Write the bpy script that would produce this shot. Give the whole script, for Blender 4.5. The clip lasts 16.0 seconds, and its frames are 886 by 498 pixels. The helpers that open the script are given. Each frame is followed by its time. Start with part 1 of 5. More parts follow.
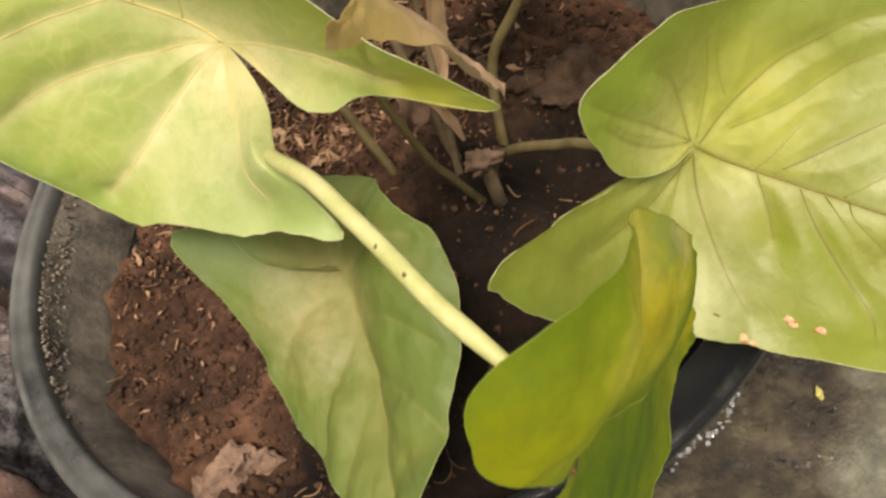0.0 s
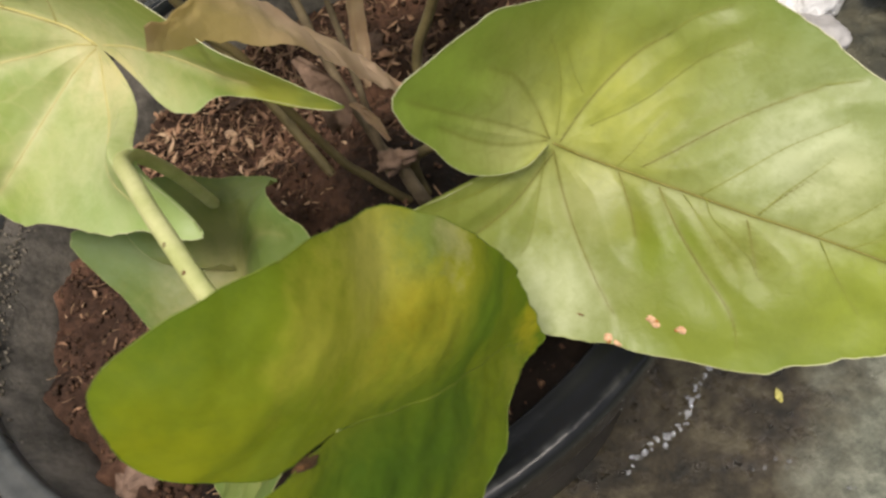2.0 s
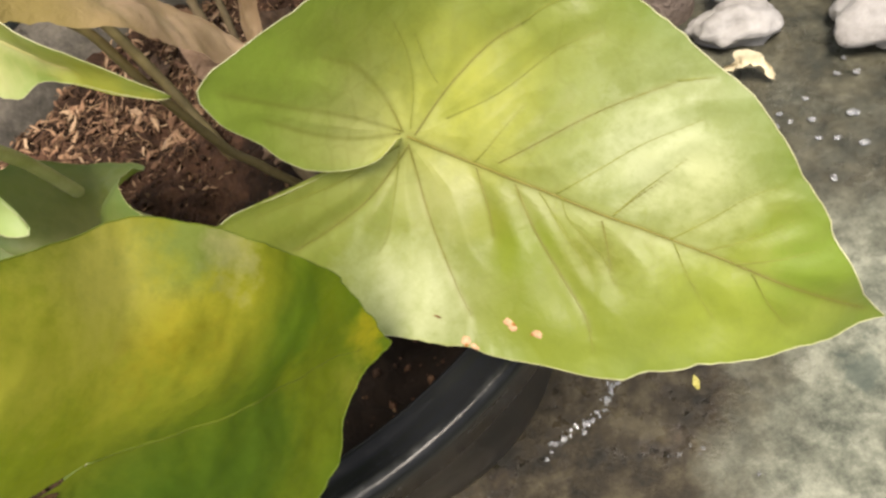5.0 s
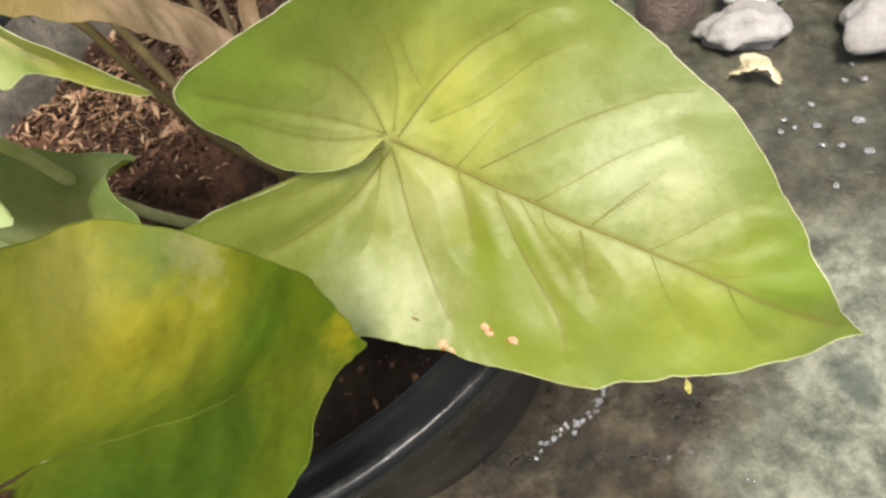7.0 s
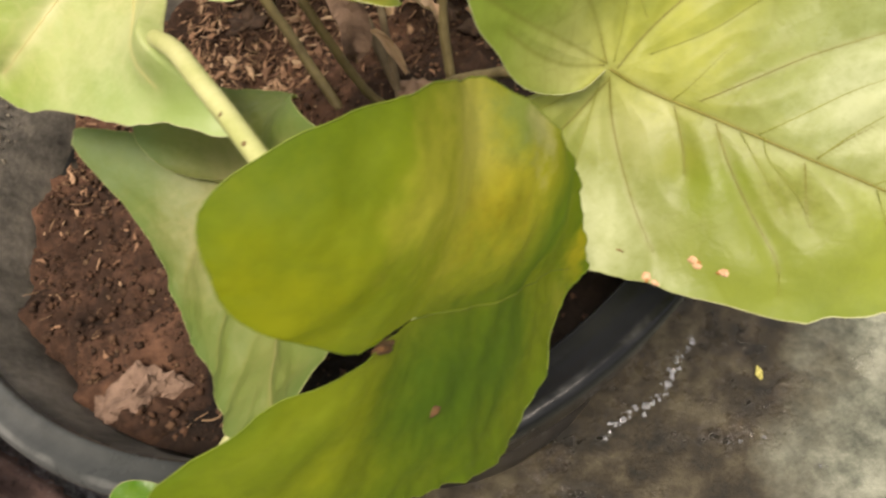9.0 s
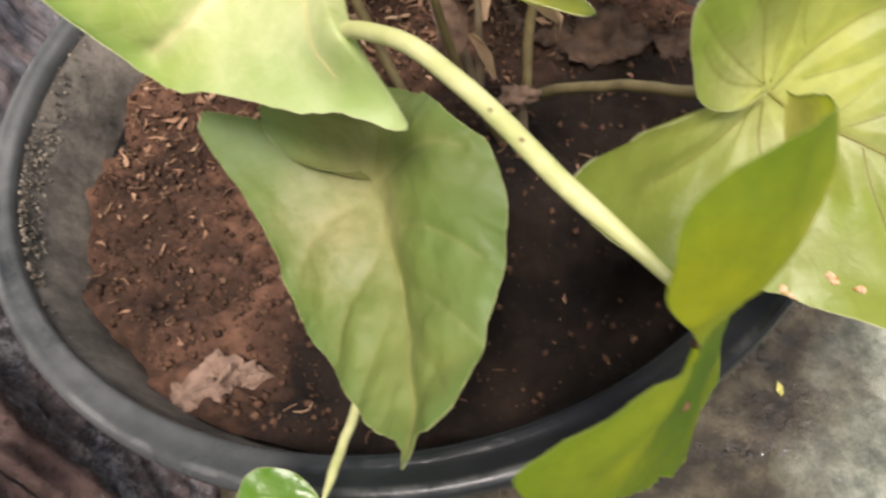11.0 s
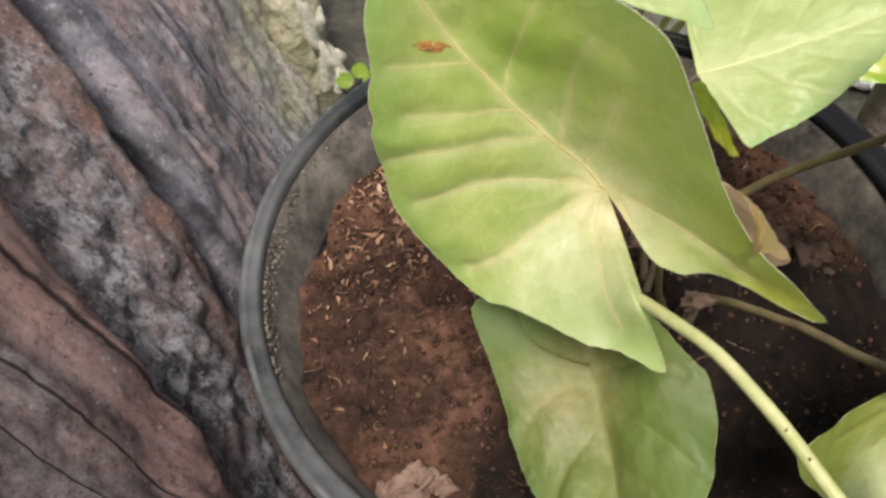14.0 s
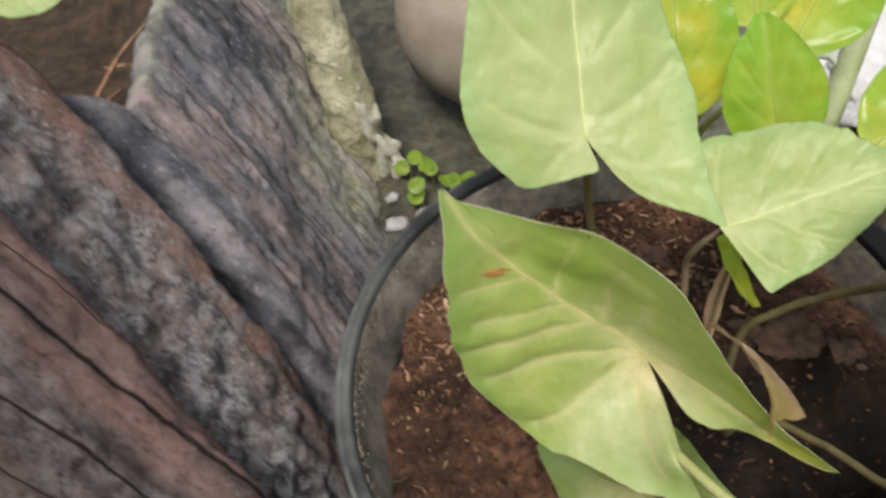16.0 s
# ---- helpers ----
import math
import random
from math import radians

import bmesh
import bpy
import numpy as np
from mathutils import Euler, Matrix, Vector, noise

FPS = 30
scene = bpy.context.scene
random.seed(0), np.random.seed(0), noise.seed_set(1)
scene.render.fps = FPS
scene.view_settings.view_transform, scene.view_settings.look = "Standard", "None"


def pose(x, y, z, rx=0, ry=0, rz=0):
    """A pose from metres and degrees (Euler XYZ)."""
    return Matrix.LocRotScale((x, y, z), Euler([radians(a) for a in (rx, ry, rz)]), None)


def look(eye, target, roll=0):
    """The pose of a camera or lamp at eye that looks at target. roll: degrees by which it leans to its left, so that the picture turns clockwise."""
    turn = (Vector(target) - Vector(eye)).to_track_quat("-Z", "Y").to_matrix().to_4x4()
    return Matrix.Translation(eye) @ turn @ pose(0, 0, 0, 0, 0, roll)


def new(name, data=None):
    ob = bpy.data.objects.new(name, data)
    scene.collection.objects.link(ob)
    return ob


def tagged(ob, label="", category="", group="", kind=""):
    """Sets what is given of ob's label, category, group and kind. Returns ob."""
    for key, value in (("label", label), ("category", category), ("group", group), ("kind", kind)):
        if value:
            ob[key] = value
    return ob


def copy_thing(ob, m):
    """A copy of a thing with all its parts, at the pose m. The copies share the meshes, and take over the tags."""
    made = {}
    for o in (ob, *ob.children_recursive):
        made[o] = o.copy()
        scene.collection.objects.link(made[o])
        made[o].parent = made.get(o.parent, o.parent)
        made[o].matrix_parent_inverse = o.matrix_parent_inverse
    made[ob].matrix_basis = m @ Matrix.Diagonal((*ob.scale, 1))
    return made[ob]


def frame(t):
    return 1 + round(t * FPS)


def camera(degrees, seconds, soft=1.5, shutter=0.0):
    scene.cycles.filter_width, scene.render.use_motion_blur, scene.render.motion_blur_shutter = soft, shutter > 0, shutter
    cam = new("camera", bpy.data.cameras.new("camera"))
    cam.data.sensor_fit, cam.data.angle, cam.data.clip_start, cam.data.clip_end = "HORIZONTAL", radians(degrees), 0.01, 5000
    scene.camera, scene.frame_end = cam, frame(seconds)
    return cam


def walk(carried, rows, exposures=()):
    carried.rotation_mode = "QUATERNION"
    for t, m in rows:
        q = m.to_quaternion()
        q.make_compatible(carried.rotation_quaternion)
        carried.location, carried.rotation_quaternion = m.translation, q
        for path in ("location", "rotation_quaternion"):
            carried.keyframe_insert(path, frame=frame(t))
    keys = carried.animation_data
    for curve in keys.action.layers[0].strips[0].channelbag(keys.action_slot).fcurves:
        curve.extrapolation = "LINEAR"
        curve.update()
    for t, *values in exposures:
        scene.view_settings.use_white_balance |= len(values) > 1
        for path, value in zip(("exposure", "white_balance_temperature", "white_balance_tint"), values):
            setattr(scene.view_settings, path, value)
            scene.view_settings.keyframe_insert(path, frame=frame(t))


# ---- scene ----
cam = camera(64.0, 16.0, soft=2.6, shutter=0.6)
# seconds, eye, then heading, pitch and roll in degrees
ROWS = [
    (0, 0.00448, -0.15102, 0.28660, 0.122, -54.654, -27.914),
    (0.5, 0.00535, -0.15618, 0.28514, 2.018, -53.642, -29.055),
    (1, 0.01842, -0.15986, 0.28547, 3.349, -52.478, -29.881),
    (1.5, 0.02808, -0.16077, 0.28086, 2.777, -53.113, -30.093),
    (2, 0.02949, -0.16187, 0.27836, 3.243, -53.532, -30.537),
    (2.5, 0.03752, -0.16456, 0.27479, 2.041, -54.326, -30.198),
    (3, 0.04466, -0.16438, 0.27307, 1.007, -54.987, -29.868),
    (3.5, 0.05308, -0.16459, 0.26833, -0.022, -55.374, -29.992),
    (4, 0.04426, -0.16217, 0.27065, 0.332, -55.548, -29.390),
    (6.5, 0.05575, -0.16312, 0.26812, 2.071, -57.726, -27.885),
    (7, 0.05342, -0.16280, 0.26974, 2.940, -56.850, -28.164),
    (7.5, 0.04939, -0.16104, 0.27061, 1.548, -56.363, -27.041),
    (8, 0.03636, -0.15808, 0.27290, 1.092, -56.625, -26.229),
    (8.5, 0.02500, -0.15946, 0.27085, -0.818, -56.931, -23.801),
    (8.7, 0.02013, -0.16102, 0.27151, -0.042, -56.666, -23.796),
    (10.8, -0.01308, -0.15477, 0.27667, -6.687, -57.430, -15.063),
    (11, -0.01797, -0.15237, 0.28023, -6.796, -57.426, -14.369),
    (11.5, -0.02939, -0.15058, 0.28748, -7.675, -56.701, -11.661),
    (12, -0.04059, -0.14867, 0.29735, -8.553, -57.118, -8.966),
    (12.5, -0.05138, -0.14459, 0.30693, -7.498, -57.765, -7.832),
    (13, -0.05393, -0.13747, 0.31770, -6.045, -58.176, -7.242),
    (13.5, -0.05803, -0.13632, 0.32881, -3.884, -56.116, -6.921),
    (14, -0.06004, -0.13415, 0.33965, -4.741, -54.604, -6.259),
    (14.5, -0.06007, -0.13358, 0.35180, -5.704, -54.692, -5.483),
    (15, -0.05598, -0.13176, 0.35940, -6.062, -54.711, -5.150),
    (15.5, -0.05623, -0.12726, 0.37245, -3.528, -53.706, -7.880),
    (16, -0.05615, -0.12161, 0.39346, 1.925, -52.553, -15.143),
]


def aim(x, y, z, yaw, pitch, roll):
    return Matrix.Translation((x, y, z)) @ pose(0, 0, 0, 0, 0, yaw) @ pose(0, 0, 0, 90 + pitch) @ pose(0, 0, 0, 0, 0, roll)


walk(cam, [(r[0], aim(*r[1:])) for r in ROWS], exposures=[(0, 0.88, 7400, 18), (0.5, 0.88, 6000, 18), (1.0, 0.72, 6100, 19), (1.5, 0.64, 6400, 17), (2.0, 0.59, 6500, 15), (2.5, 0.74, 7200, 15), (3.0, 0.96, 7300, 14), (4.2, 1.0, 6800, 15), (6.3, 1.0, 6800, 15), (7.0, 1.0, 6500, 14), (7.5, 1.0, 6000, 14), (8.0, 0.98, 6300, 17), (8.5, 0.86, 7200, 16), (11, 1.06, 6400, 20), (12, 1.0, 6950, 15), (12.5, 0.92, 6500, 18), (13.5, 0.97, 5900, 22), (14, 0.76, 6300, 19), (15, 0.54, 6500, 14), (15.5, 0.56, 6500, 17), (16, 0.47, 6300, 14)])

# ---- light ----
world = bpy.data.worlds.new("world")
scene.world = world
world.use_nodes = True
wn = world.node_tree
sky = wn.nodes.new("ShaderNodeTexSky")
sky.sky_type, sky.sun_disc = "NISHITA", False
SUN = Vector((-0.08, -0.34, 0.94)).normalized()
sky.sun_elevation, sky.sun_rotation = math.asin(SUN.z), math.atan2(SUN.x, SUN.y)
wn.nodes["Background"].inputs[1].default_value = 0.10
cloud = wn.nodes.new("ShaderNodeHueSaturation")
cloud.inputs["Saturation"].default_value = 0.25
wn.links.new(sky.outputs[0], cloud.inputs["Color"])
wn.links.new(cloud.outputs[0], wn.nodes["Background"].inputs[0])
sun = new("sun", bpy.data.lights.new("sun", "SUN"))
sun.data.energy, sun.data.angle, sun.data.color = 3.1, radians(20), (1.0, 0.93, 0.80)
sun.matrix_world = look(SUN * 3, (0, 0, 0))


# ---- materials ----
class Mat:
    """A node material with a Principled shader and a few shorthands."""

    def __init__(self, name, rough=0.6, spec=0.4, metal=0.0):
        self.m = bpy.data.materials.new(name)
        self.m.use_nodes = True
        self.t = self.m.node_tree
        self.b = self.t.nodes["Principled BSDF"]
        self.b.inputs["Roughness"].default_value = rough
        self.b.inputs["Specular IOR Level"].default_value = spec
        self.b.inputs["Metallic"].default_value = metal
        self.out = self.t.nodes["Material Output"]
        self.co = self.t.nodes.new("ShaderNodeTexCoord").outputs["Object"]

    def node(self, kind, **values):
        n = self.t.nodes.new(kind)
        for k, v in values.items():
            if k in n.inputs:
                n.inputs[k].default_value = v
        return n

    def link(self, a, b):
        self.t.links.new(a, b)

    def stretch(self, sx, sy, sz, turn=(0, 0, 0)):
        n = self.node("ShaderNodeMapping", Scale=(sx, sy, sz), Rotation=[radians(a) for a in turn])
        self.link(self.co, n.inputs["Vector"])
        return n.outputs[0]

    def noise(self, scale, detail=4.0, rough=0.6, vec=None, distort=0.0):
        n = self.node("ShaderNodeTexNoise", Scale=scale, Detail=detail, Roughness=rough, Distortion=distort)
        self.link(vec or self.co, n.inputs["Vector"])
        return n.outputs["Fac"]

    def ramp(self, fac, *stops):
        n = self.node("ShaderNodeValToRGB")
        e = n.color_ramp.elements
        while len(e) < len(stops):
            e.new(0.5)
        for el, (p, c) in zip(e, stops):
            el.position = p
            el.color = (*c, 1) if len(c) == 3 else c
        self.link(fac, n.inputs[0])
        return n.outputs[0]

    def level(self, fac, lo, hi, a=0.0, b=1.0):
        n = self.node("ShaderNodeMapRange")
        for k, v in enumerate((lo, hi, a, b)):
            n.inputs[k + 1].default_value = v
        self.link(fac, n.inputs[0])
        return n.outputs[0]

    def mix(self, fac, a, b, mode="MIX"):
        n = self.t.nodes.new("ShaderNodeMix")
        n.data_type, n.blend_type = "RGBA", mode
        for sock, v in ((n.inputs[0], fac), (n.inputs[6], a), (n.inputs[7], b)):
            if isinstance(v, (int, float)):
                sock.default_value = v
            elif isinstance(v, tuple):
                sock.default_value = (*v, 1)
            else:
                self.link(v, sock)
        return n.outputs[2]

    def attr(self, name):
        n = self.t.nodes.new("ShaderNodeAttribute")
        n.attribute_name = name
        return n.outputs["Fac"]

    def math(self, op, a, b):
        n = self.t.nodes.new("ShaderNodeMath")
        n.operation = op
        for sock, v in zip(n.inputs, (a, b)):
            if isinstance(v, (int, float)):
                sock.default_value = v
            else:
                self.link(v, sock)
        return n.outputs[0]

    def colour(self, c):
        if isinstance(c, tuple):
            self.b.inputs["Base Color"].default_value = (*c, 1)
        else:
            self.link(c, self.b.inputs["Base Color"])
        return self

    def rough(self, fac):
        self.link(fac, self.b.inputs["Roughness"])
        return self

    def bump(self, fac, strength=0.4, dist=0.001):
        n = self.node("ShaderNodeBump", Strength=strength, Distance=dist)
        self.link(fac, n.inputs["Height"])
        if self.b.inputs["Normal"].is_linked:
            self.link(self.b.inputs["Normal"].links[0].from_socket, n.inputs["Normal"])
        self.link(n.outputs[0], self.b.inputs["Normal"])
        return self

    def translucent(self, colour, share):
        tr = self.node("ShaderNodeBsdfTranslucent")
        if isinstance(colour, tuple):
            tr.inputs[0].default_value = (*colour, 1)
        else:
            self.link(colour, tr.inputs[0])
        mx = self.node("ShaderNodeMixShader")
        mx.inputs[0].default_value = share
        self.link(self.b.outputs[0], mx.inputs[1])
        self.link(tr.outputs[0], mx.inputs[2])
        self.link(mx.outputs[0], self.out.inputs[0])
        return self


def leaf_material(name, deep, mid, pale, vein, glow, share=0.4, rough=0.40, spots=(), blotch=None):
    """spots: (place, radius, colour) of discoloured patches and of painted sheen; blotch: a second colour in large soft
    patches.
    """
    m = Mat(name, rough, 0.5)
    base = m.ramp(m.noise(38, 3, 0.55), (0.36, deep), (0.64, mid))
    if blotch:
        base = m.mix(m.level(m.noise(26, 2, 0.5, distort=0.4), 0.47, 0.62), base, blotch)
    base = m.mix(m.attr("pale"), base, pale)
    base = m.mix(m.level(m.noise(260, 5, 0.75), 0.52, 0.8, 0, 0.3), base, pale)
    net = m.node("ShaderNodeTexVoronoi", Scale=210.0)
    net.feature = "DISTANCE_TO_EDGE"
    warp = m.t.nodes.new("ShaderNodeVectorMath")
    warp.operation = "MULTIPLY_ADD"
    wobble = m.node("ShaderNodeTexNoise", Scale=120.0, Detail=3.0)
    m.link(m.co, wobble.inputs["Vector"])
    m.link(wobble.outputs["Color"], warp.inputs[0])
    warp.inputs[1].default_value = (0.006, 0.006, 0.006)
    m.link(m.co, warp.inputs[2])
    m.link(warp.outputs[0], net.inputs["Vector"])
    mesh_line = m.level(net.outputs["Distance"], 0.0, 0.10, 1, 0)
    base = m.mix(m.math("MULTIPLY", mesh_line, 0.20), base, vein)
    base = m.mix(m.attr("edge"), base, (0.75 * deep[0], 1.05 * deep[1], 1.3 * deep[2]))
    lit = m.mix(0.55, base, glow)
    wob = m.math("MULTIPLY", m.math("SUBTRACT", m.noise(130, 5, 0.7), 0.5), 0.016)
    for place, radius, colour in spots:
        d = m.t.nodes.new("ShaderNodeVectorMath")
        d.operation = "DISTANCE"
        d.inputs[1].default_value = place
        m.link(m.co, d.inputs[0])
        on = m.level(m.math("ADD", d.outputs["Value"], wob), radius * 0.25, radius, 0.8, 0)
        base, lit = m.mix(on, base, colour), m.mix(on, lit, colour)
    worn = m.level(m.noise(105, 6, 0.72), 0.45, 0.68, 0, 0.42)
    base, lit = m.mix(worn, base, deep), m.mix(worn, lit, deep)
    base = m.mix(m.level(m.noise(520, 4, 0.7), 0.5, 0.78, 0, 0.25), base, deep)
    base = m.mix(m.attr("vein"), base, vein)
    m.colour(base).bump(m.noise(1100, 3, 0.6), 0.10, 0.0005).bump(m.noise(240, 4, 0.6), 0.16, 0.0012).bump(m.level(mesh_line, 0, 1, 1, 0), 0.045, 0.0006)
    m.rough(m.level(m.noise(90, 3), 0.3, 0.7, rough - 0.08, rough + 0.14))
    return m.translucent(lit, share).m


# the palest spots put this leaf's sheen into its colour
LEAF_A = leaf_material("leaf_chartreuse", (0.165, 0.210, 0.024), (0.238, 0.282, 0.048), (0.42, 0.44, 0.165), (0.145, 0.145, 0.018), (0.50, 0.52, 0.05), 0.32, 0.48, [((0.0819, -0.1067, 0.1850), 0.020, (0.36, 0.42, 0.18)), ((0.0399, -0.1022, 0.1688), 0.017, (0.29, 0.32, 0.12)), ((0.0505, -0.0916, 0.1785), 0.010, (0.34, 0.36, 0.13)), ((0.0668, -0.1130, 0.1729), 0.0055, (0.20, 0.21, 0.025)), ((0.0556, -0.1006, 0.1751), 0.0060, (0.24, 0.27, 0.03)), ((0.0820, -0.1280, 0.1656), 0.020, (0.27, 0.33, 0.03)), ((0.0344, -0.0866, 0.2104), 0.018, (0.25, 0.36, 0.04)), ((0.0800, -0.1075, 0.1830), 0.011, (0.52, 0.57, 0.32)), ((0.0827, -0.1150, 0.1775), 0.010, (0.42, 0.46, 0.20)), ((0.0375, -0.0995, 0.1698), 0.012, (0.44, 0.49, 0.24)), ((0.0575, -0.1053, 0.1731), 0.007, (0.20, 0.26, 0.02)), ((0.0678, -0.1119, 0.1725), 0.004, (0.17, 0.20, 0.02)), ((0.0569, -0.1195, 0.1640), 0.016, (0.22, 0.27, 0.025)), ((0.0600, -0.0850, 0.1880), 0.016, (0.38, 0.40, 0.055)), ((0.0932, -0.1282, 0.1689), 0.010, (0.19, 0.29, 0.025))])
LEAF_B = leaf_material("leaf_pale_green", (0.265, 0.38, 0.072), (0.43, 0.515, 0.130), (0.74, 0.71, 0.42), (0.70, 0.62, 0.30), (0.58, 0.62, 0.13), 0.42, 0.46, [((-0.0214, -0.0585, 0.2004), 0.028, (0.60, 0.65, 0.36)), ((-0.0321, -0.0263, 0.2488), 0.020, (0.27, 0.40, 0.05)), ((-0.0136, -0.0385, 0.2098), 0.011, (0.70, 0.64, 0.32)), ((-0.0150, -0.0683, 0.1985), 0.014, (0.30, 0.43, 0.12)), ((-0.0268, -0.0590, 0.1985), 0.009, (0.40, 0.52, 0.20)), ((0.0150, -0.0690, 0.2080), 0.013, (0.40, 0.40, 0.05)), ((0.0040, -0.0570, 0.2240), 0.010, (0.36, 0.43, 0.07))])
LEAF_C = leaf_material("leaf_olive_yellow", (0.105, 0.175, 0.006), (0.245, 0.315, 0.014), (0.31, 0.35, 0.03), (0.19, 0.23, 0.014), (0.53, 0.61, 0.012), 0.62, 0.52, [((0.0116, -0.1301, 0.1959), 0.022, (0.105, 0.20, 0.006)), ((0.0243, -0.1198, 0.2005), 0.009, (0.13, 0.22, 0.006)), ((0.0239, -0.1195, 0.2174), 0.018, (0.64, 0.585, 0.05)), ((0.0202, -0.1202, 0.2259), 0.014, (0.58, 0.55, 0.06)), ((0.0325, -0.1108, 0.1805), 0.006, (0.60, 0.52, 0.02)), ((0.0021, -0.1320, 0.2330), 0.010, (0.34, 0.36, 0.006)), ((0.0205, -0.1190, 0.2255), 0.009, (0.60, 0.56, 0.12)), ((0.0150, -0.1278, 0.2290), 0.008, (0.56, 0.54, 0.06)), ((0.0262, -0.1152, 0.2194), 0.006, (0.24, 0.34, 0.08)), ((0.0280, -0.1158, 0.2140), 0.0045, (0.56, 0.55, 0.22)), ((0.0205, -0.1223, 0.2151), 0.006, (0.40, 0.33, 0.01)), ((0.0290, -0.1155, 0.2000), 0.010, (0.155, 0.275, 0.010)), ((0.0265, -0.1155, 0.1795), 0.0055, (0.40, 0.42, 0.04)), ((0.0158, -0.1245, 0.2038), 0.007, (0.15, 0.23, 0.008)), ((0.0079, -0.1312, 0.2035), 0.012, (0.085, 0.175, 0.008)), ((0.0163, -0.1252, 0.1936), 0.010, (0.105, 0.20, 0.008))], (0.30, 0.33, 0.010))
LEAF_D = leaf_material("leaf_dull_green", (0.098, 0.145, 0.026), (0.152, 0.198, 0.042), (0.26, 0.25, 0.088), (0.22, 0.23, 0.070), (0.26, 0.32, 0.05), 0.24, 0.56, [((-0.0271, -0.0638, 0.1645), 0.017, (0.30, 0.28, 0.12)), ((-0.0080, -0.0848, 0.1775), 0.022, (0.112, 0.175, 0.034)), ((-0.0403, -0.0449, 0.1760), 0.012, (0.14, 0.20, 0.075))])
LEAF_E = leaf_material("leaf_cream_green", (0.38, 0.50, 0.165), (0.50, 0.60, 0.24), (0.64, 0.70, 0.36), (0.60, 0.66, 0.30), (0.62, 0.70, 0.24), 0.45, 0.45)
LEAF_H = leaf_material("leaf_bright_green", (0.22, 0.43, 0.03), (0.40, 0.57, 0.06), (0.66, 0.68, 0.16), (0.48, 0.58, 0.14), (0.56, 0.74, 0.05), 0.5, 0.26, (), (0.62, 0.58, 0.05))


LEAF_N = leaf_material("leaf_young_green", (0.060, 0.150, 0.010), (0.105, 0.205, 0.016), (0.15, 0.25, 0.03), (0.16, 0.24, 0.035), (0.2, 0.36, 0.015), 0.3, 0.25)


def plain(name, dark, light, scale=60, rough=0.7, bump=0.4, dist=0.001, spec=0.4):
    m = Mat(name, rough, spec)
    m.colour(m.ramp(m.noise(scale, 6, 0.65), (0.32, dark), (0.68, light)))
    m.bump(m.noise(scale * 5, 5, 0.65), bump, dist)
    return m


SCAR_TAN = plain("scar_tan", (0.46, 0.25, 0.13), (0.66, 0.45, 0.28), 900, 0.8).m
SCAR_RUST = plain("scar_rust", (0.280, 0.112, 0.028), (0.416, 0.224, 0.055), 900, 0.7).m
SCAR_BROWN = plain("scar_brown", (0.060, 0.030, 0.010), (0.15, 0.080, 0.030), 900, 0.8).m
SCAR_DARK = plain("scar_dark", (0.035, 0.018, 0.008), (0.22, 0.10, 0.03), 1500, 0.8).m
MARGIN = plain("leaf_edge", (0.15, 0.145, 0.05), (0.38, 0.42, 0.17), 200, 0.5).m
MARGIN_PALE = plain("leaf_edge_whitish", (0.26, 0.27, 0.09), (0.62, 0.62, 0.40), 60, 0.5).m
RIB_DARK = plain("midrib_olive", (0.125, 0.115, 0.016), (0.20, 0.185, 0.030), 200, 0.5).m
RIB_FINE = plain("vein_fine", (0.17, 0.185, 0.022), (0.23, 0.25, 0.035), 200, 0.5).m
RIB_PALE = plain("midrib_pale", (0.42, 0.38, 0.12), (0.58, 0.52, 0.22), 200, 0.5).m
RIB_CREAM = plain("midrib_cream", (0.50, 0.56, 0.24), (0.62, 0.67, 0.34), 200, 0.5).m
RIB_DULL = plain("midrib_dull", (0.17, 0.175, 0.058), (0.25, 0.245, 0.095), 200, 0.5).m
RIB_GREEN = plain("midrib_green", (0.20, 0.28, 0.03), (0.30, 0.36, 0.06), 200, 0.5).m
RIB_CREASE = plain("midrib_green_crease", (0.10, 0.15, 0.008), (0.17, 0.21, 0.014), 200, 0.5).m
STALK = plain("stalk_green", (0.33, 0.36, 0.13), (0.50, 0.50, 0.25), 120, 0.42, 0.3).m
STALK_DARK = plain("stalk_olive", (0.075, 0.060, 0.028), (0.16, 0.13, 0.06), 120, 0.5, 0.3).m
STALK_DRY = plain("stalk_dry", (0.08, 0.058, 0.034), (0.20, 0.155, 0.095), 120, 0.8, 0.5).m
dead = plain("leaf_dry", (0.37, 0.235, 0.145), (0.60, 0.43, 0.29), 90, 0.6, 0.5)

FLAKE = plain("flake_pink", (0.11, 0.069, 0.049), (0.27, 0.178, 0.130), 150, 0.85, 0.8).m

def near_to(m, place, lo, hi, wobble=0.06):
    d = m.t.nodes.new("ShaderNodeVectorMath")
    d.operation = "DISTANCE"
    d.inputs[1].default_value = place
    m.link(m.co, d.inputs[0])
    return m.level(m.math("ADD", d.outputs["Value"], m.math("MULTIPLY", m.math("SUBTRACT", m.noise(22, 6, 0.65), 0.5), wobble)), lo, hi, 1, 0)


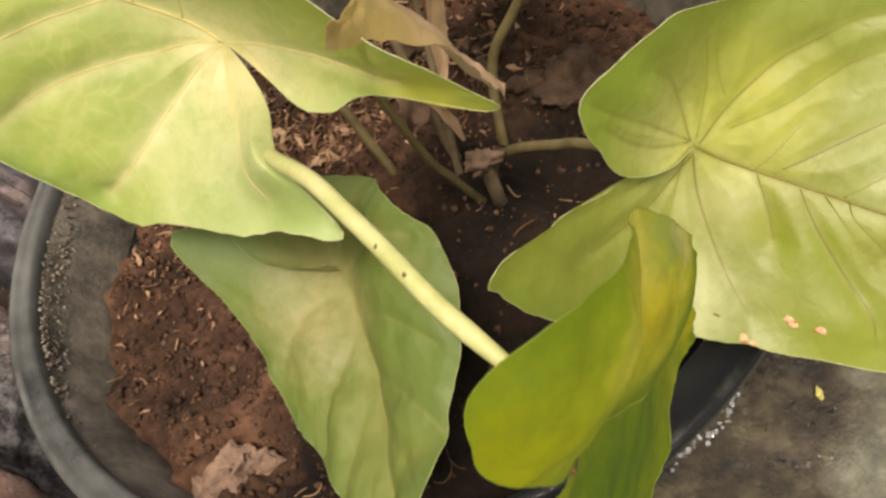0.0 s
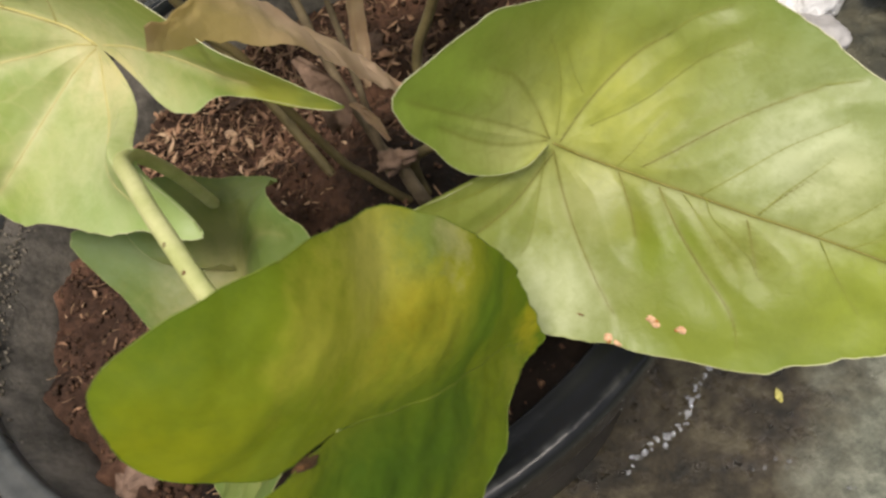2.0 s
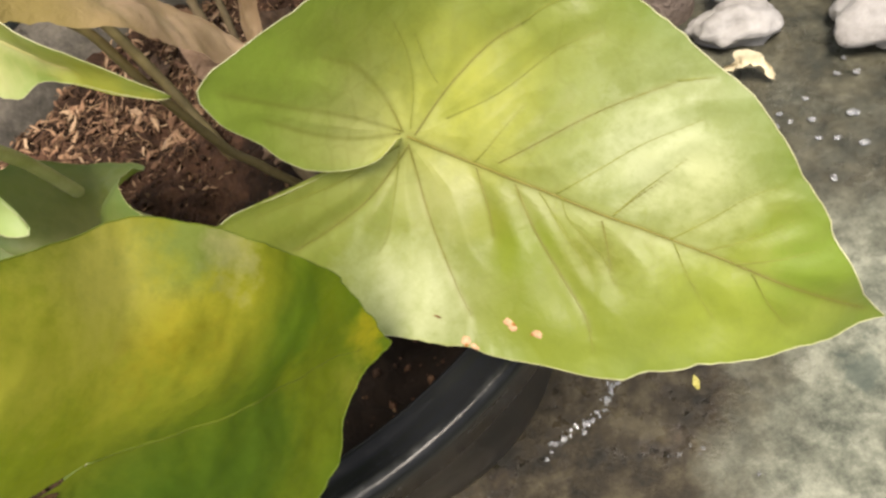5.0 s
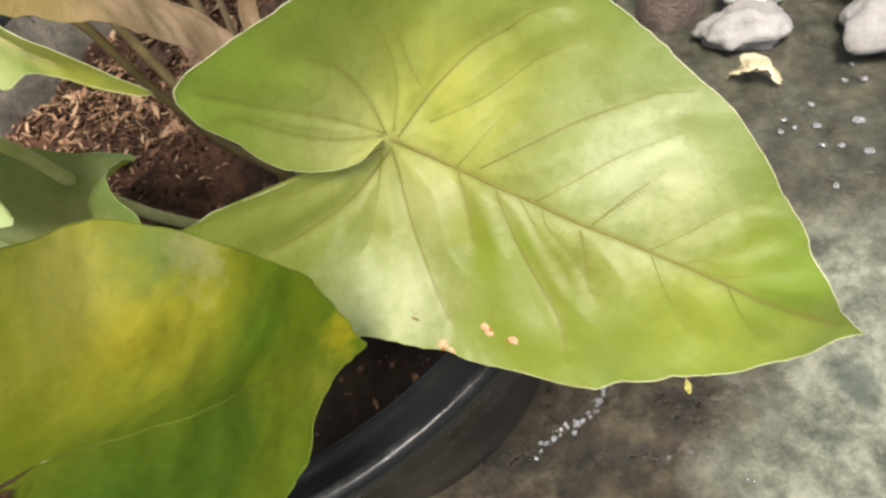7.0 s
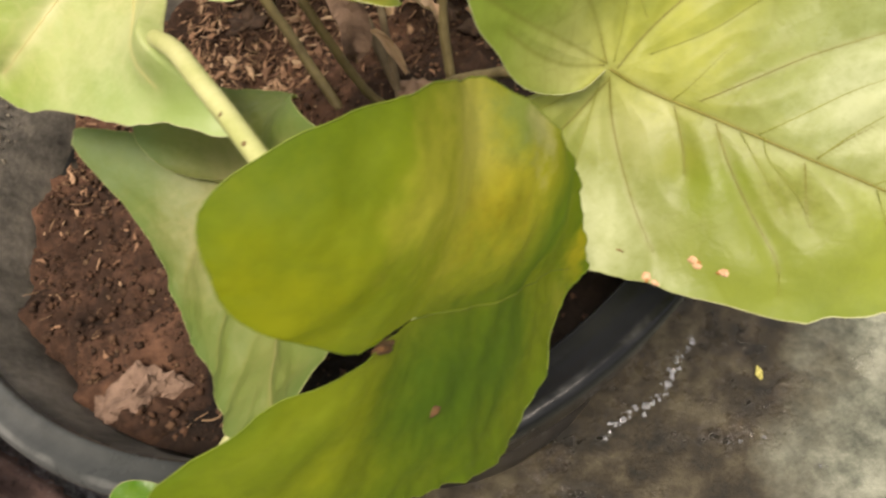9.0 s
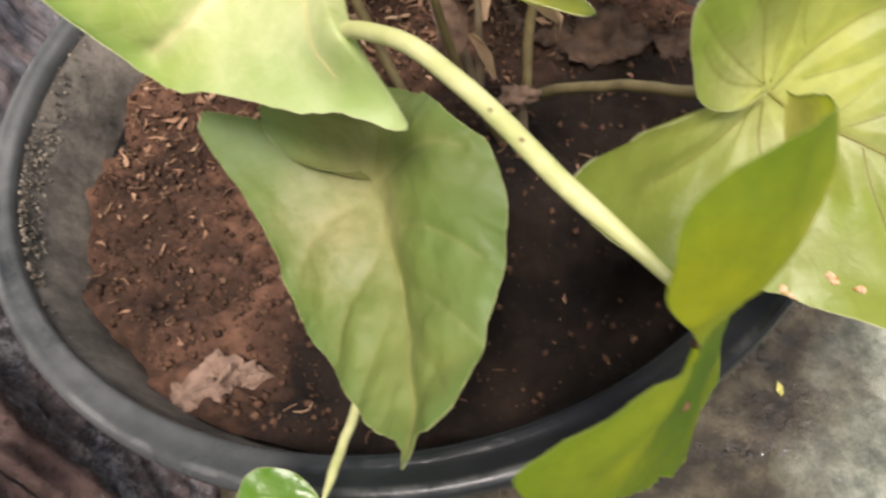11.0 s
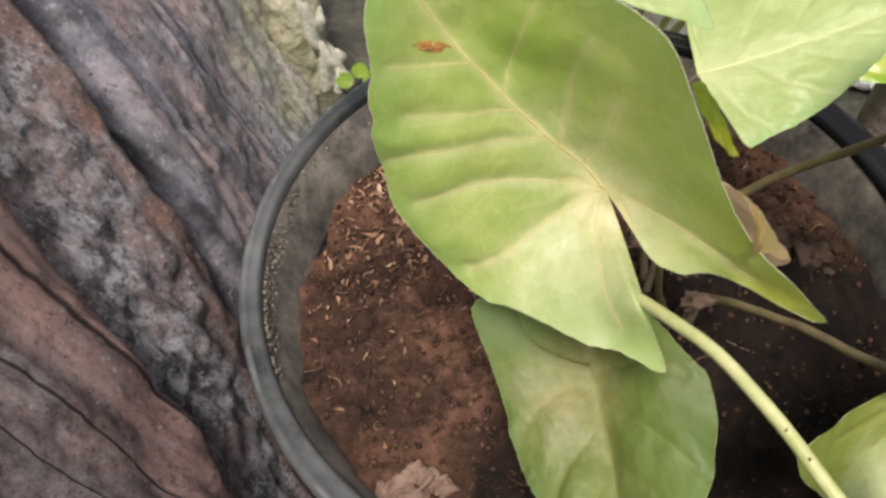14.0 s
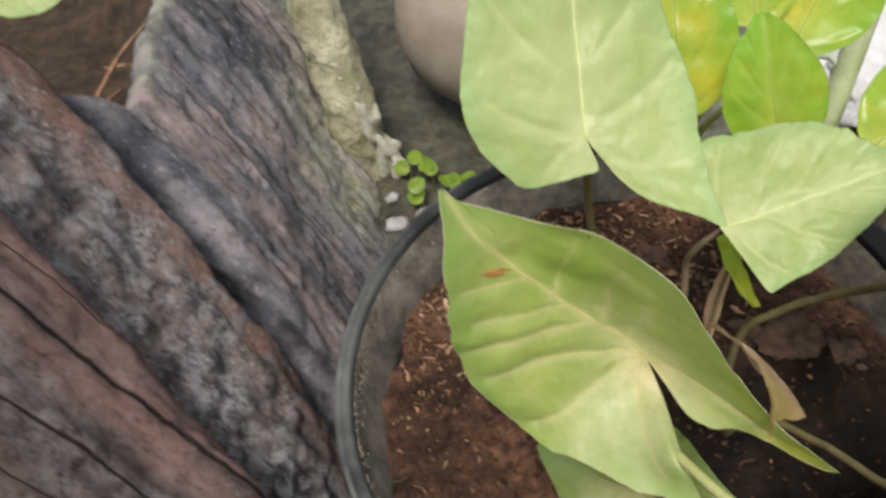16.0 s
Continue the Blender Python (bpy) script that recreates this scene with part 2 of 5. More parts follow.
olive = near_to(dead, (0.012, -0.064, 0.222), 0.006, 0.022, 0.012)
tan_ = dead.b.inputs["Base Color"].links[0].from_socket
DEAD = dead.colour(dead.mix(olive, tan_, (0.36, 0.275, 0.10))).translucent(dead.mix(olive, (0.52, 0.38, 0.22), (0.50, 0.38, 0.13)), 0.45).m
soil_m = Mat("soil", 0.95, 0.2)
tone = soil_m.ramp(soil_m.noise(30, 9, 0.75), (0.35, (0.014, 0.009, 0.006)), (0.48, (0.048, 0.026, 0.017)), (0.57, (0.105, 0.054, 0.034)), (0.68, (0.180, 0.094, 0.058)))
# shade on the front and right soil, darkened into its colour
soil_shade = soil_m.math("MAXIMUM", near_to(soil_m, (0.052, -0.066, 0.12), 0.062, 0.092, 0.05), near_to(soil_m, (-0.028, -0.092, 0.12), 0.034, 0.056, 0.05))
soil_m.colour(soil_m.mix(soil_shade, tone, soil_m.ramp(soil_m.noise(60, 5), (0.35, (0.006, 0.004, 0.003)), (0.7, (0.020, 0.012, 0.008))))).bump(soil_m.noise(250, 6, 0.75), 0.6, 0.003).bump(soil_m.noise(1100, 4, 0.7), 0.5, 0.001)
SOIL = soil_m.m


def island(name, *stops, rough=0.85):
    m = Mat(name, rough, 0.25)
    g = m.t.nodes.new("ShaderNodeNewGeometry")
    c = m.ramp(g.outputs["Random Per Island"], *stops)
    m.colour(m.mix(m.level(m.noise(500, 4), 0.3, 0.7, 0, 0.5), c, (0.03, 0.018, 0.01)))
    m.bump(m.noise(900, 4), 0.4, 0.0006)
    return m.m


CRUMB = island("soil_crumbs", (0.0, (0.025, 0.013, 0.008)), (0.5, (0.055, 0.028, 0.016)), (0.85, (0.09, 0.045, 0.026)), (0.99, (0.14, 0.085, 0.05)))
CLOD = plain("clod_brown", (0.035, 0.020, 0.013), (0.14, 0.085, 0.055), 160, 0.95, 0.9, 0.002).m
FIBRE = island("soil_fibres", (0.0, (0.10, 0.052, 0.030)), (0.6, (0.21, 0.120, 0.070)), (1.0, (0.40, 0.265, 0.155)))

pot_m = Mat("black_plastic", 0.3, 0.55)
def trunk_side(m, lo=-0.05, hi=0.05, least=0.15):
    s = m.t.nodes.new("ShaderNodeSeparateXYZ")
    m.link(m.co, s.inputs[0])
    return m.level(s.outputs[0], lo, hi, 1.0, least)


dust = pot_m.math("MULTIPLY", pot_m.level(pot_m.noise(34, 8, 0.72), 0.46, 0.72), trunk_side(pot_m))
scr = pot_m.level(pot_m.noise(1.0, 5, 0.7, pot_m.stretch(40, 40, 700)), 0.62, 0.75, 0, 0.35)
pot_m.colour(pot_m.mix(scr, pot_m.mix(dust, (0.009, 0.011, 0.012), (0.21, 0.17, 0.125)), (0.22, 0.22, 0.22)))
pot_m.rough(pot_m.level(dust, 0, 1, 0.30, 0.75)).bump(pot_m.noise(300, 5, 0.7), 0.15, 0.0008)
POT = pot_m.m
rim_m = Mat("slate_plastic_lip", 0.3, 0.2)
# dust plus painted sky reflection, paler on the lip's trunk side
dust = rim_m.math("MULTIPLY", rim_m.level(rim_m.noise(26, 6, 0.62), 0.36, 0.72, 0.06, 0.50), trunk_side(rim_m, -0.110, -0.040, 0.05))
flat = rim_m.node("ShaderNodeVectorMath")
flat.operation = "LENGTH"
level_ = rim_m.stretch(1, 1, 0)
rim_m.link(level_, flat.inputs[0])
# wear on the outer edge, with its bright highlight painted in
worn = rim_m.math("MULTIPLY", rim_m.level(rim_m.math("ABSOLUTE", rim_m.math("SUBTRACT", flat.outputs["Value"], 0.1176), 0.0), 0.0004, 0.0016, 1, 0), rim_m.level(rim_m.noise(45, 5, 0.65), 0.42, 0.62, 0.05, 0.40))
dust = rim_m.math("MAXIMUM", dust, rim_m.math("MULTIPLY", worn, trunk_side(rim_m, -0.09, 0.06, 0.25)))
scr = rim_m.level(rim_m.noise(1.0, 5, 0.7, rim_m.stretch(40, 40, 900)), 0.62, 0.76, 0, 0.25)
# base colour darkened away from the trunk in place of darker reflections
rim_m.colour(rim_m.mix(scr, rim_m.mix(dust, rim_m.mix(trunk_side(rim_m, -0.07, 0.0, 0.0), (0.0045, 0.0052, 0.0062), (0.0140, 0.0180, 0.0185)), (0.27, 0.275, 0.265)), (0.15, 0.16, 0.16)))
rim_m.rough(rim_m.level(rim_m.math("ADD", dust, rim_m.math("MULTIPLY", rim_m.noise(120, 5, 0.7), 0.35)), 0.1, 0.5, 0.14, 0.42)).bump(rim_m.noise(70, 4, 0.6), 0.25, 0.0012).bump(rim_m.noise(320, 5, 0.7), 0.25, 0.0006)
RIM = rim_m.m
inner_m = Mat("dusty_plastic", 0.7, 0.3)
inner_m.colour(inner_m.ramp(inner_m.noise(40, 8, 0.75), (0.34, (0.026, 0.024, 0.021)), (0.48, (0.092, 0.083, 0.070)), (0.66, (0.215, 0.190, 0.158)))).bump(inner_m.noise(300, 6, 0.75), 0.5, 0.0015)
INNER = inner_m.m

con_m = Mat("wet_concrete", 0.6, 0.35)
pale = con_m.ramp(con_m.noise(75, 10, 0.74), (0.37, (0.062, 0.070, 0.052)), (0.49, (0.150, 0.161, 0.121)), (0.62, (0.275, 0.288, 0.222)))
pale = con_m.mix(con_m.level(con_m.noise(34, 7, 0.66), 0.55, 0.64, 0, 0.75), pale, (0.058, 0.076, 0.062))


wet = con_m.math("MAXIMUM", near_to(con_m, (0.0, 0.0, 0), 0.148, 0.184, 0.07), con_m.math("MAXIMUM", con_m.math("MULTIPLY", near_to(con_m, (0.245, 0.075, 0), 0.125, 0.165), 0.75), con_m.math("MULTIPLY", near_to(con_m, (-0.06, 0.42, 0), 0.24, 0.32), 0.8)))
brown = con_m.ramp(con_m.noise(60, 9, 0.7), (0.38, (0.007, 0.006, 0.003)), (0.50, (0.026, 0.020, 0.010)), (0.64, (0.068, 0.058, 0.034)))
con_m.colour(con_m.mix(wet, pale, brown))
damp_ = con_m.level(con_m.noise(38, 6, 0.65), 0.54, 0.64, 0, 0.7)
con_m.rough(con_m.level(con_m.math("MAXIMUM", damp_, con_m.math("MULTIPLY", wet, con_m.level(con_m.noise(50, 4), 0.46, 0.60))), 0, 1, 0.6, 0.07))
con_m.bump(con_m.noise(160, 7, 0.75), 0.45, 0.003).bump(con_m.noise(900, 4, 0.7), 0.3, 0.0008)
CONCRETE = con_m.m

wood_m = Mat("weathered_wood", 0.85, 0.25)
gr = wood_m.t.nodes.new("ShaderNodeAttribute")
gr.attribute_name = "grain"
gv = gr.outputs["Vector"]
fine = wood_m.noise(2.6, 8, 0.68, gv, 0.5)
lump = wood_m.noise(70, 7, 0.7)
speck = wood_m.noise(150, 7, 0.75)
patch = wood_m.math("ADD", wood_m.math("MULTIPLY", wood_m.noise(0.42, 3, 0.5, gv, 0.8), 0.72), wood_m.math("MULTIPLY", wood_m.noise(26, 6, 0.65), 0.28))
c = wood_m.ramp(patch, (0.40, (0.130, 0.135, 0.164)), (0.475, (0.336, 0.326, 0.356)), (0.54, (0.557, 0.438, 0.420)), (0.63, (0.660, 0.626, 0.609)))
c = wood_m.mix(wood_m.level(fine, 0.36, 0.55, 0.6, 0), c, (0.052, 0.044, 0.044))
c = wood_m.mix(wood_m.level(wood_m.noise(34, 6, 0.7), 0.57, 0.72, 0, 0.55), c, (0.037, 0.030, 0.030))
c = wood_m.mix(wood_m.level(lump, 0.35, 0.46, 0.5, 0), c, (0.030, 0.024, 0.024))
c = wood_m.mix(wood_m.level(speck, 0.56, 0.68, 0, 0.6), c, (0.534, 0.522, 0.522))
tick = wood_m.noise(300, 5, 0.7)
c = wood_m.mix(wood_m.level(tick, 0.60, 0.68, 0, 0.6), c, (0.580, 0.568, 0.580))
c = wood_m.mix(wood_m.level(tick, 0.33, 0.42, 0.7, 0), c, (0.032, 0.028, 0.028))
far = wood_m.node("ShaderNodeMapping", Scale=(0.9, 0.22, 0.3))
wood_m.link(gv, far.inputs["Vector"])
split = wood_m.noise(1.0, 2, 0.5, far.outputs[0], 0.0)
split = wood_m.level(wood_m.math("ABSOLUTE", wood_m.math("SUBTRACT", split, 0.5), 0.0), 0.002, 0.018, 1, 0)
c = wood_m.mix(wood_m.math("MULTIPLY", wood_m.math("MULTIPLY", split, wood_m.level(wood_m.noise(20, 3), 0.42, 0.55)), 0.75), c, (0.019, 0.015, 0.015))
c = wood_m.mix(wood_m.attr("moss"), c, wood_m.ramp(wood_m.noise(120, 5), (0.35, (0.255, 0.244, 0.116)), (0.65, (0.660, 0.660, 0.534))))
wood_m.colour(c).bump(fine, 0.5, 0.004).bump(lump, 1.0, 0.009).bump(wood_m.level(split, 0, 1, 1, 0), 0.6, 0.003).bump(speck, 0.8, 0.004)
WOOD = wood_m.m
crust_m = Mat("crusted_bark", 0.88, 0.25)
grit = crust_m.noise(105, 9, 0.80)
c = crust_m.ramp(grit, (0.37, (0.038, 0.034, 0.034)), (0.47, (0.181, 0.170, 0.174)), (0.54, (0.445, 0.431, 0.442)), (0.64, (0.660, 0.660, 0.660)))
c = crust_m.mix(crust_m.level(crust_m.noise(30, 8, 0.72), 0.45, 0.58, 0, 0.8), c, crust_m.ramp(crust_m.noise(90, 7, 0.7), (0.36, (0.112, 0.087, 0.082)), (0.62, (0.482, 0.368, 0.344))))
ridge_ = crust_m.level(crust_m.math("ABSOLUTE", crust_m.math("SUBTRACT", crust_m.attr("seam"), 0.027), 0.0), 0.004, 0.012, 1, 0)
c = crust_m.mix(crust_m.math("MULTIPLY", ridge_, crust_m.level(crust_m.noise(40, 5, 0.65), 0.38, 0.55, 0.15, 0.9)), c, crust_m.ramp(crust_m.noise(120, 6, 0.7), (0.34, (0.160, 0.091, 0.068)), (0.66, (0.473, 0.282, 0.213))))
tick = crust_m.noise(330, 5, 0.7)
c = crust_m.mix(crust_m.level(tick, 0.58, 0.66, 0, 0.8), c, (0.610, 0.598, 0.598))
c = crust_m.mix(crust_m.level(tick, 0.34, 0.43, 0.8, 0), c, (0.024, 0.022, 0.022))
crust_m.colour(c).bump(grit, 1.0, 0.008).bump(crust_m.noise(190, 7, 0.75), 0.8, 0.004)
CRUSTY = crust_m.m
plank_m = Mat("bare_wood", 0.8, 0.25)
gr = plank_m.t.nodes.new("ShaderNodeAttribute")
gr.attribute_name = "grain"
gv = gr.outputs["Vector"]
fine = plank_m.noise(3.2, 9, 0.7, gv, 0.3)
grit = plank_m.noise(140, 9, 0.80)
c = plank_m.ramp(fine, (0.30, (0.122, 0.076, 0.067)), (0.50, (0.317, 0.199, 0.168)), (0.70, (0.502, 0.324, 0.278)))
away = plank_m.level(plank_m.attr("seam"), -0.078, -0.040, 0.14, 0.0)
c = plank_m.mix(plank_m.level(plank_m.math("ADD", plank_m.noise(0.55, 5, 0.6, gv, 0.5), away), 0.51, 0.66, 0, 0.68), c, plank_m.ramp(grit, (0.36, (0.043, 0.040, 0.042)), (0.48, (0.157, 0.152, 0.155)), (0.60, (0.372, 0.363, 0.363))))
c = plank_m.mix(plank_m.level(plank_m.noise(150, 7, 0.75), 0.56, 0.68, 0, 0.55), c, (0.308, 0.292, 0.286))
c = plank_m.mix(plank_m.level(grit, 0.36, 0.46, 0.6, 0), c, (0.033, 0.026, 0.026))
tick = plank_m.noise(300, 5, 0.7)
c = plank_m.mix(plank_m.level(tick, 0.60, 0.68, 0, 0.65), c, (0.462, 0.440, 0.429))
c = plank_m.mix(plank_m.level(tick, 0.33, 0.42, 0.7, 0), c, (0.031, 0.025, 0.024))
cut = plank_m.t.nodes.new("ShaderNodeSeparateXYZ")
plank_m.link(gv, cut.inputs[0])
sway = plank_m.math("MULTIPLY", plank_m.math("SUBTRACT", plank_m.noise(0.8, 4, 0.6, gv), 0.5), 0.18)
lines_ = None
for place, wide in ((1.83, 0.050), (1.30, 0.014), (2.62, 0.026), (3.15, 0.016), (3.6, 0.034), (4.7, 0.03)):
    d = plank_m.math("ABSOLUTE", plank_m.math("ADD", plank_m.math("ADD", cut.outputs[0], place), sway), 0.0)
    d = plank_m.level(d, 0.3 * wide, wide, 1, 0)
    lines_ = d if lines_ is None else plank_m.math("MAXIMUM", lines_, d)
c = plank_m.mix(plank_m.math("MULTIPLY", lines_, 0.9), c, (0.012, 0.010, 0.010))
plank_m.colour(c).bump(fine, 0.6, 0.003).bump(plank_m.level(lines_, 0, 1, 1, 0), 0.9, 0.004).bump(grit, 0.9, 0.006)
PLANK = plank_m.m
DIRT = plain("dark_earth", (0.018, 0.012, 0.007), (0.085, 0.055, 0.03), 50, 0.95, 0.9, 0.006).m
STONE = plain("grey_stone", (0.22, 0.185, 0.145), (0.33, 0.285, 0.23), 30, 0.6, 0.2, 0.002).m
WHITE = plain("matte_white", (0.62, 0.62, 0.61), (0.88, 0.88, 0.87), 70, 0.8, 0.8, 0.004).m
GREYBLOCK = plain("grey_rubble", (0.22, 0.21, 0.20), (0.42, 0.41, 0.40), 40, 0.75, 0.5, 0.003).m
BARK = plain("brown_bark", (0.12, 0.092, 0.075), (0.26, 0.205, 0.17), 60, 0.9, 0.8, 0.004).m
WEED = leaf_material("weed_green", (0.14, 0.26, 0.02), (0.28, 0.40, 0.04), (0.4, 0.5, 0.1), (0.2, 0.3, 0.05), (0.4, 0.55, 0.05), 0.4, 0.4)
bub_m = Mat("bubble", 0.03, 0.7)
bub_m.b.inputs["Transmission Weight"].default_value = 0.86
bub_m.b.inputs["IOR"].default_value = 1.33
BUBBLE = bub_m.colour((0.86, 0.88, 0.90)).m


# ---- mesh helpers ----
def mesh_object(name, verts, faces, material, parent=None, label="", smooth=True):
    me = bpy.data.meshes.new(name)
    me.from_pydata([tuple(v) for v in verts], [], [tuple(f) for f in faces])
    me.materials.append(material)
    if smooth:
        me.polygons.foreach_set("use_smooth", [True] * len(me.polygons))
    me.update()
    ob = new(name, me)
    ob.parent = parent
    if label:
        tagged(ob, label)
    return ob


def lathe(profile, n=96):
    """Rings of (radius, z), closed round the z axis."""
    verts, faces = [], []
    for r, z in profile:
        for k in range(n):
            a = 2 * math.pi * k / n
            verts.append((r * math.cos(a), r * math.sin(a), z))
    for i in range(len(profile) - 1):
        for k in range(n):
            faces.append((i * n + k, i * n + (k + 1) % n, (i + 1) * n + (k + 1) % n, (i + 1) * n + k))
    return verts, faces


def spline(points, n, closed=False):
    """Catmull-Rom through the points, n samples by arc length."""
    p = np.array(points, float)
    if closed:
        q = np.vstack([p[-1:], p, p[:2]])
    else:
        q = np.vstack([2 * p[:1] - p[1:2], p, 2 * p[-1:] - p[-2:-1]])
    out = []
    for i in range(1, len(q) - 2):
        a, b, c, d = q[i - 1 : i + 3]
        t = np.linspace(0, 1, 24, endpoint=False)[:, None]
        out.append(0.5 * (2 * b + (c - a) * t + (2 * a - 5 * b + 4 * c - d) * t**2 + (3 * b - a - 3 * c + d) * t**3))
    out = np.vstack(out + ([] if closed else [q[-2:-1]]))
    if closed:
        out = np.vstack([out, out[:1]])
    s = np.r_[0, np.cumsum(np.linalg.norm(np.diff(out, axis=0), axis=1))]
    want = np.linspace(0, s[-1], n, endpoint=not closed)
    return np.stack([np.interp(want, s, out[:, k]) for k in range(out.shape[1])], 1)


def tube(path, radii, sides=8, caps=True):
    """A round tube along a path, with a radius at its start and end or at each point."""
    p = np.array(path, float)
    r = np.interp(np.linspace(0, 1, len(p)), np.linspace(0, 1, len(radii)), radii)
    tan = np.gradient(p, axis=0)
    tan /= np.linalg.norm(tan, axis=1)[:, None] + 1e-12
    side = np.cross(tan[0], (0, 0, 1) if abs(tan[0][2]) < 0.9 else (1, 0, 0))
    verts, faces = [], []
    for i in range(len(p)):
        side = side - (side @ tan[i]) * tan[i]
        side /= np.linalg.norm(side)
        up = np.cross(tan[i], side)
        for k in range(sides):
            a = 2 * math.pi * k / sides
            verts.append(p[i] + r[i] * (math.cos(a) * side + math.sin(a) * up))
    for i in range(len(p) - 1):
        for k in range(sides):
            faces.append((i * sides + k, i * sides + (k + 1) % sides, (i + 1) * sides + (k + 1) % sides, (i + 1) * sides + k))
    if caps:
        faces += [tuple(range(sides))[::-1], tuple(range((len(p) - 1) * sides, len(p) * sides))]
    return verts, faces


# ---- leaves ----
def bent(a, b, c):
    """Height over the leaf's plane at (a, b), in leaf lengths."""
    a, b = np.clip(a, -0.75, 1.15), np.clip(b, -0.8, 0.8)
    return c[0] * a * (1 - a) + c[1] * a * b + c[2] * b * b + c[3] * (np.sqrt(b * b + 0.0016) - 0.04) + c[4] * a * a * (1 - a) + c[5] * a * a * b + c[6] * a * b * b + c[7] * b**3 + (c[8] + 3 * c[9] * b) * (0.5 * (a - np.sqrt(a * a + 0.0064)) + 0.04 - 0.04 * a)


def to_line(a, b, line):
    """Distance of the points (a, b) from a polyline."""
    best = np.full(len(a), 9.0)
    for p, q in zip(line[:-1], line[1:]):
        d = q - p
        t = np.clip(((a - p[0]) * d[0] + (b - p[1]) * d[1]) / (d @ d + 1e-12), 0, 1)
        best = np.minimum(best, np.hypot(a - p[0] - t * d[0], b - p[1] - t * d[1]))
    return best


def leaf(plant, label, base, tip, facing, bend, outline, material, rib=None, starts=(0.02, 0.2, 0.40, 0.60), sink=0.012, ripple=0.0, lap=(0.0, 0.0), scars=(), lines=(), quilt=0.0, curl=(), bloom=0.3, crumple=0.0, ribsize=1.0, margin=None, fine=(), rows=56, around=400):
    """An arrow-shaped blade: base where the stalk joins, tip, the way that the upper side faces, bend as in bent(), outline in leaf lengths along and across the midrib; curl: (place, shift, radius, side) where one lobe turns up."""
    base, tip, n = (np.array(v, float) for v in (base, tip, facing))
    size = np.linalg.norm(tip - base)
    u = (tip - base) / size
    n = n - (n @ u) * u
    n /= np.linalg.norm(n)
    v = np.cross(n, u)
    edge = spline(outline, around)
    wave = np.array([noise.noise((k * 0.11, size * 90, 2.0)) + 0.6 * noise.noise((k * 0.37, size * 90, 7.0)) for k in range(around)])
    fade = np.minimum(1, np.minimum(np.arange(around), np.arange(around)[::-1]) / 12.0)
    edge = edge * (1 + 0.014 * wave * fade)[:, None]
    rr = np.linspace(0, 1, rows + 1)[1:] ** 0.9
    a = np.r_[0, (rr[:, None] * edge[:, 0]).ravel()]
    b = np.r_[0, (rr[:, None] * edge[:, 1]).ravel()]
    hi, lo = edge[:, 1].max(), edge[:, 1].min()
    t = np.linspace(0, 1, 24)
    veins = [] if lines else [(np.stack([np.linspace(0, 0.97, 12), np.zeros(12)], 1), 0.010, 1.0)]
    for k, line in enumerate(lines):
        veins.append((spline(line, 24), 0.0045 if k else 0.007, 0.75 if k else 0.95))
    for k, s0 in enumerate(() if lines else starts):
        for j, reach in enumerate((hi, lo)):
            s1 = s0 + (0.035 if j else 0.0)
            across = 0.84 * reach * (1 - 0.78 * s1)
            along = s1 + (0.05 + 0.26 * s1 + 0.10 * (k > 0)) * t + 0.10 * t**2.2
            veins.append((np.stack([along, across * t**0.9], 1), 0.0055 - 0.0006 * k, 0.62 - 0.06 * k))
    for side in (() if lines else (1, -1)):
        part_ = edge[edge[:, 1] * side > 0.02]
        if len(part_):
            end = part_[np.argmin(part_[:, 0])]
            for turn, power in ((0.0, 0.5), (0.35, 0.32)):
                c, s = math.cos(turn), math.sin(turn)
                e = 0.82 * np.array([c * end[0] - s * end[1], s * end[0] + c * end[1]]) * (1 - 0.35 * abs(turn))
                bow = 0.12 * side * np.sin(t * math.pi)
                veins.append((np.stack([e[0] * t + bow * e[1] * side, e[1] * t - bow * e[0] * side], 1), 0.005, power))
    vein, groove, puff, halo = (np.zeros(len(a)) for _ in range(4))
    for line, width, power in veins + [(spline(line, 24), 0.0032, 0.40) for line in fine]:
        d = to_line(a, b, line)
        vein = np.maximum(vein, power * np.exp(-((d / width) ** 2)))
        groove = np.maximum(groove, power * np.exp(-((d / (4.5 * width)) ** 2)))
        puff = np.maximum(puff, np.exp(-((d / 0.055) ** 2)))
        halo = np.maximum(halo, power * np.exp(-((d / 0.022) ** 2)))
    outer = np.r_[0, np.repeat(rr, around)]
    rip = np.array([noise.noise((x * 7, y * 7, size * 300)) for x, y in zip(a, b)])
    fold = np.array([noise.noise((x * 19, y * 19, size * 70)) + 0.5 * noise.noise((x * 41, y * 41, size * 90)) for x, y in zip(a, b)]) if crumple else 0.0
    w = bent(a, b, bend) + crumple * fold - (sink * groove + quilt * puff) * np.clip(np.hypot(a, b) / 0.09, 0, 1) + 0.022 * rip * np.clip(np.hypot(a, b) * 3, 0, 1) + ripple * np.r_[0, np.tile(wave, rows)] * outer**14
    if lap[0]:
        w = w + lap[1] * outer * np.clip(1 - np.r_[0, np.tile(np.arange(around) / around, rows)] / lap[0], 0, 1) ** 0.7
    def curled(p, across):
        for place, shift, radius, side in curl:
            far = np.linalg.norm(p - np.array(place), axis=1) / radius
            p = p + (np.exp(-(far**2)) * np.clip(across * side / 0.05, 0, 1))[:, None] * np.array(shift)
        return p

    pts = curled(base + size * (a[:, None] * u + b[:, None] * v + w[:, None] * n), b)
    faces = [(0, 1 + k, 2 + k) for k in range(around - 1)]
    for i in range(rows - 1):
        o = 1 + i * around
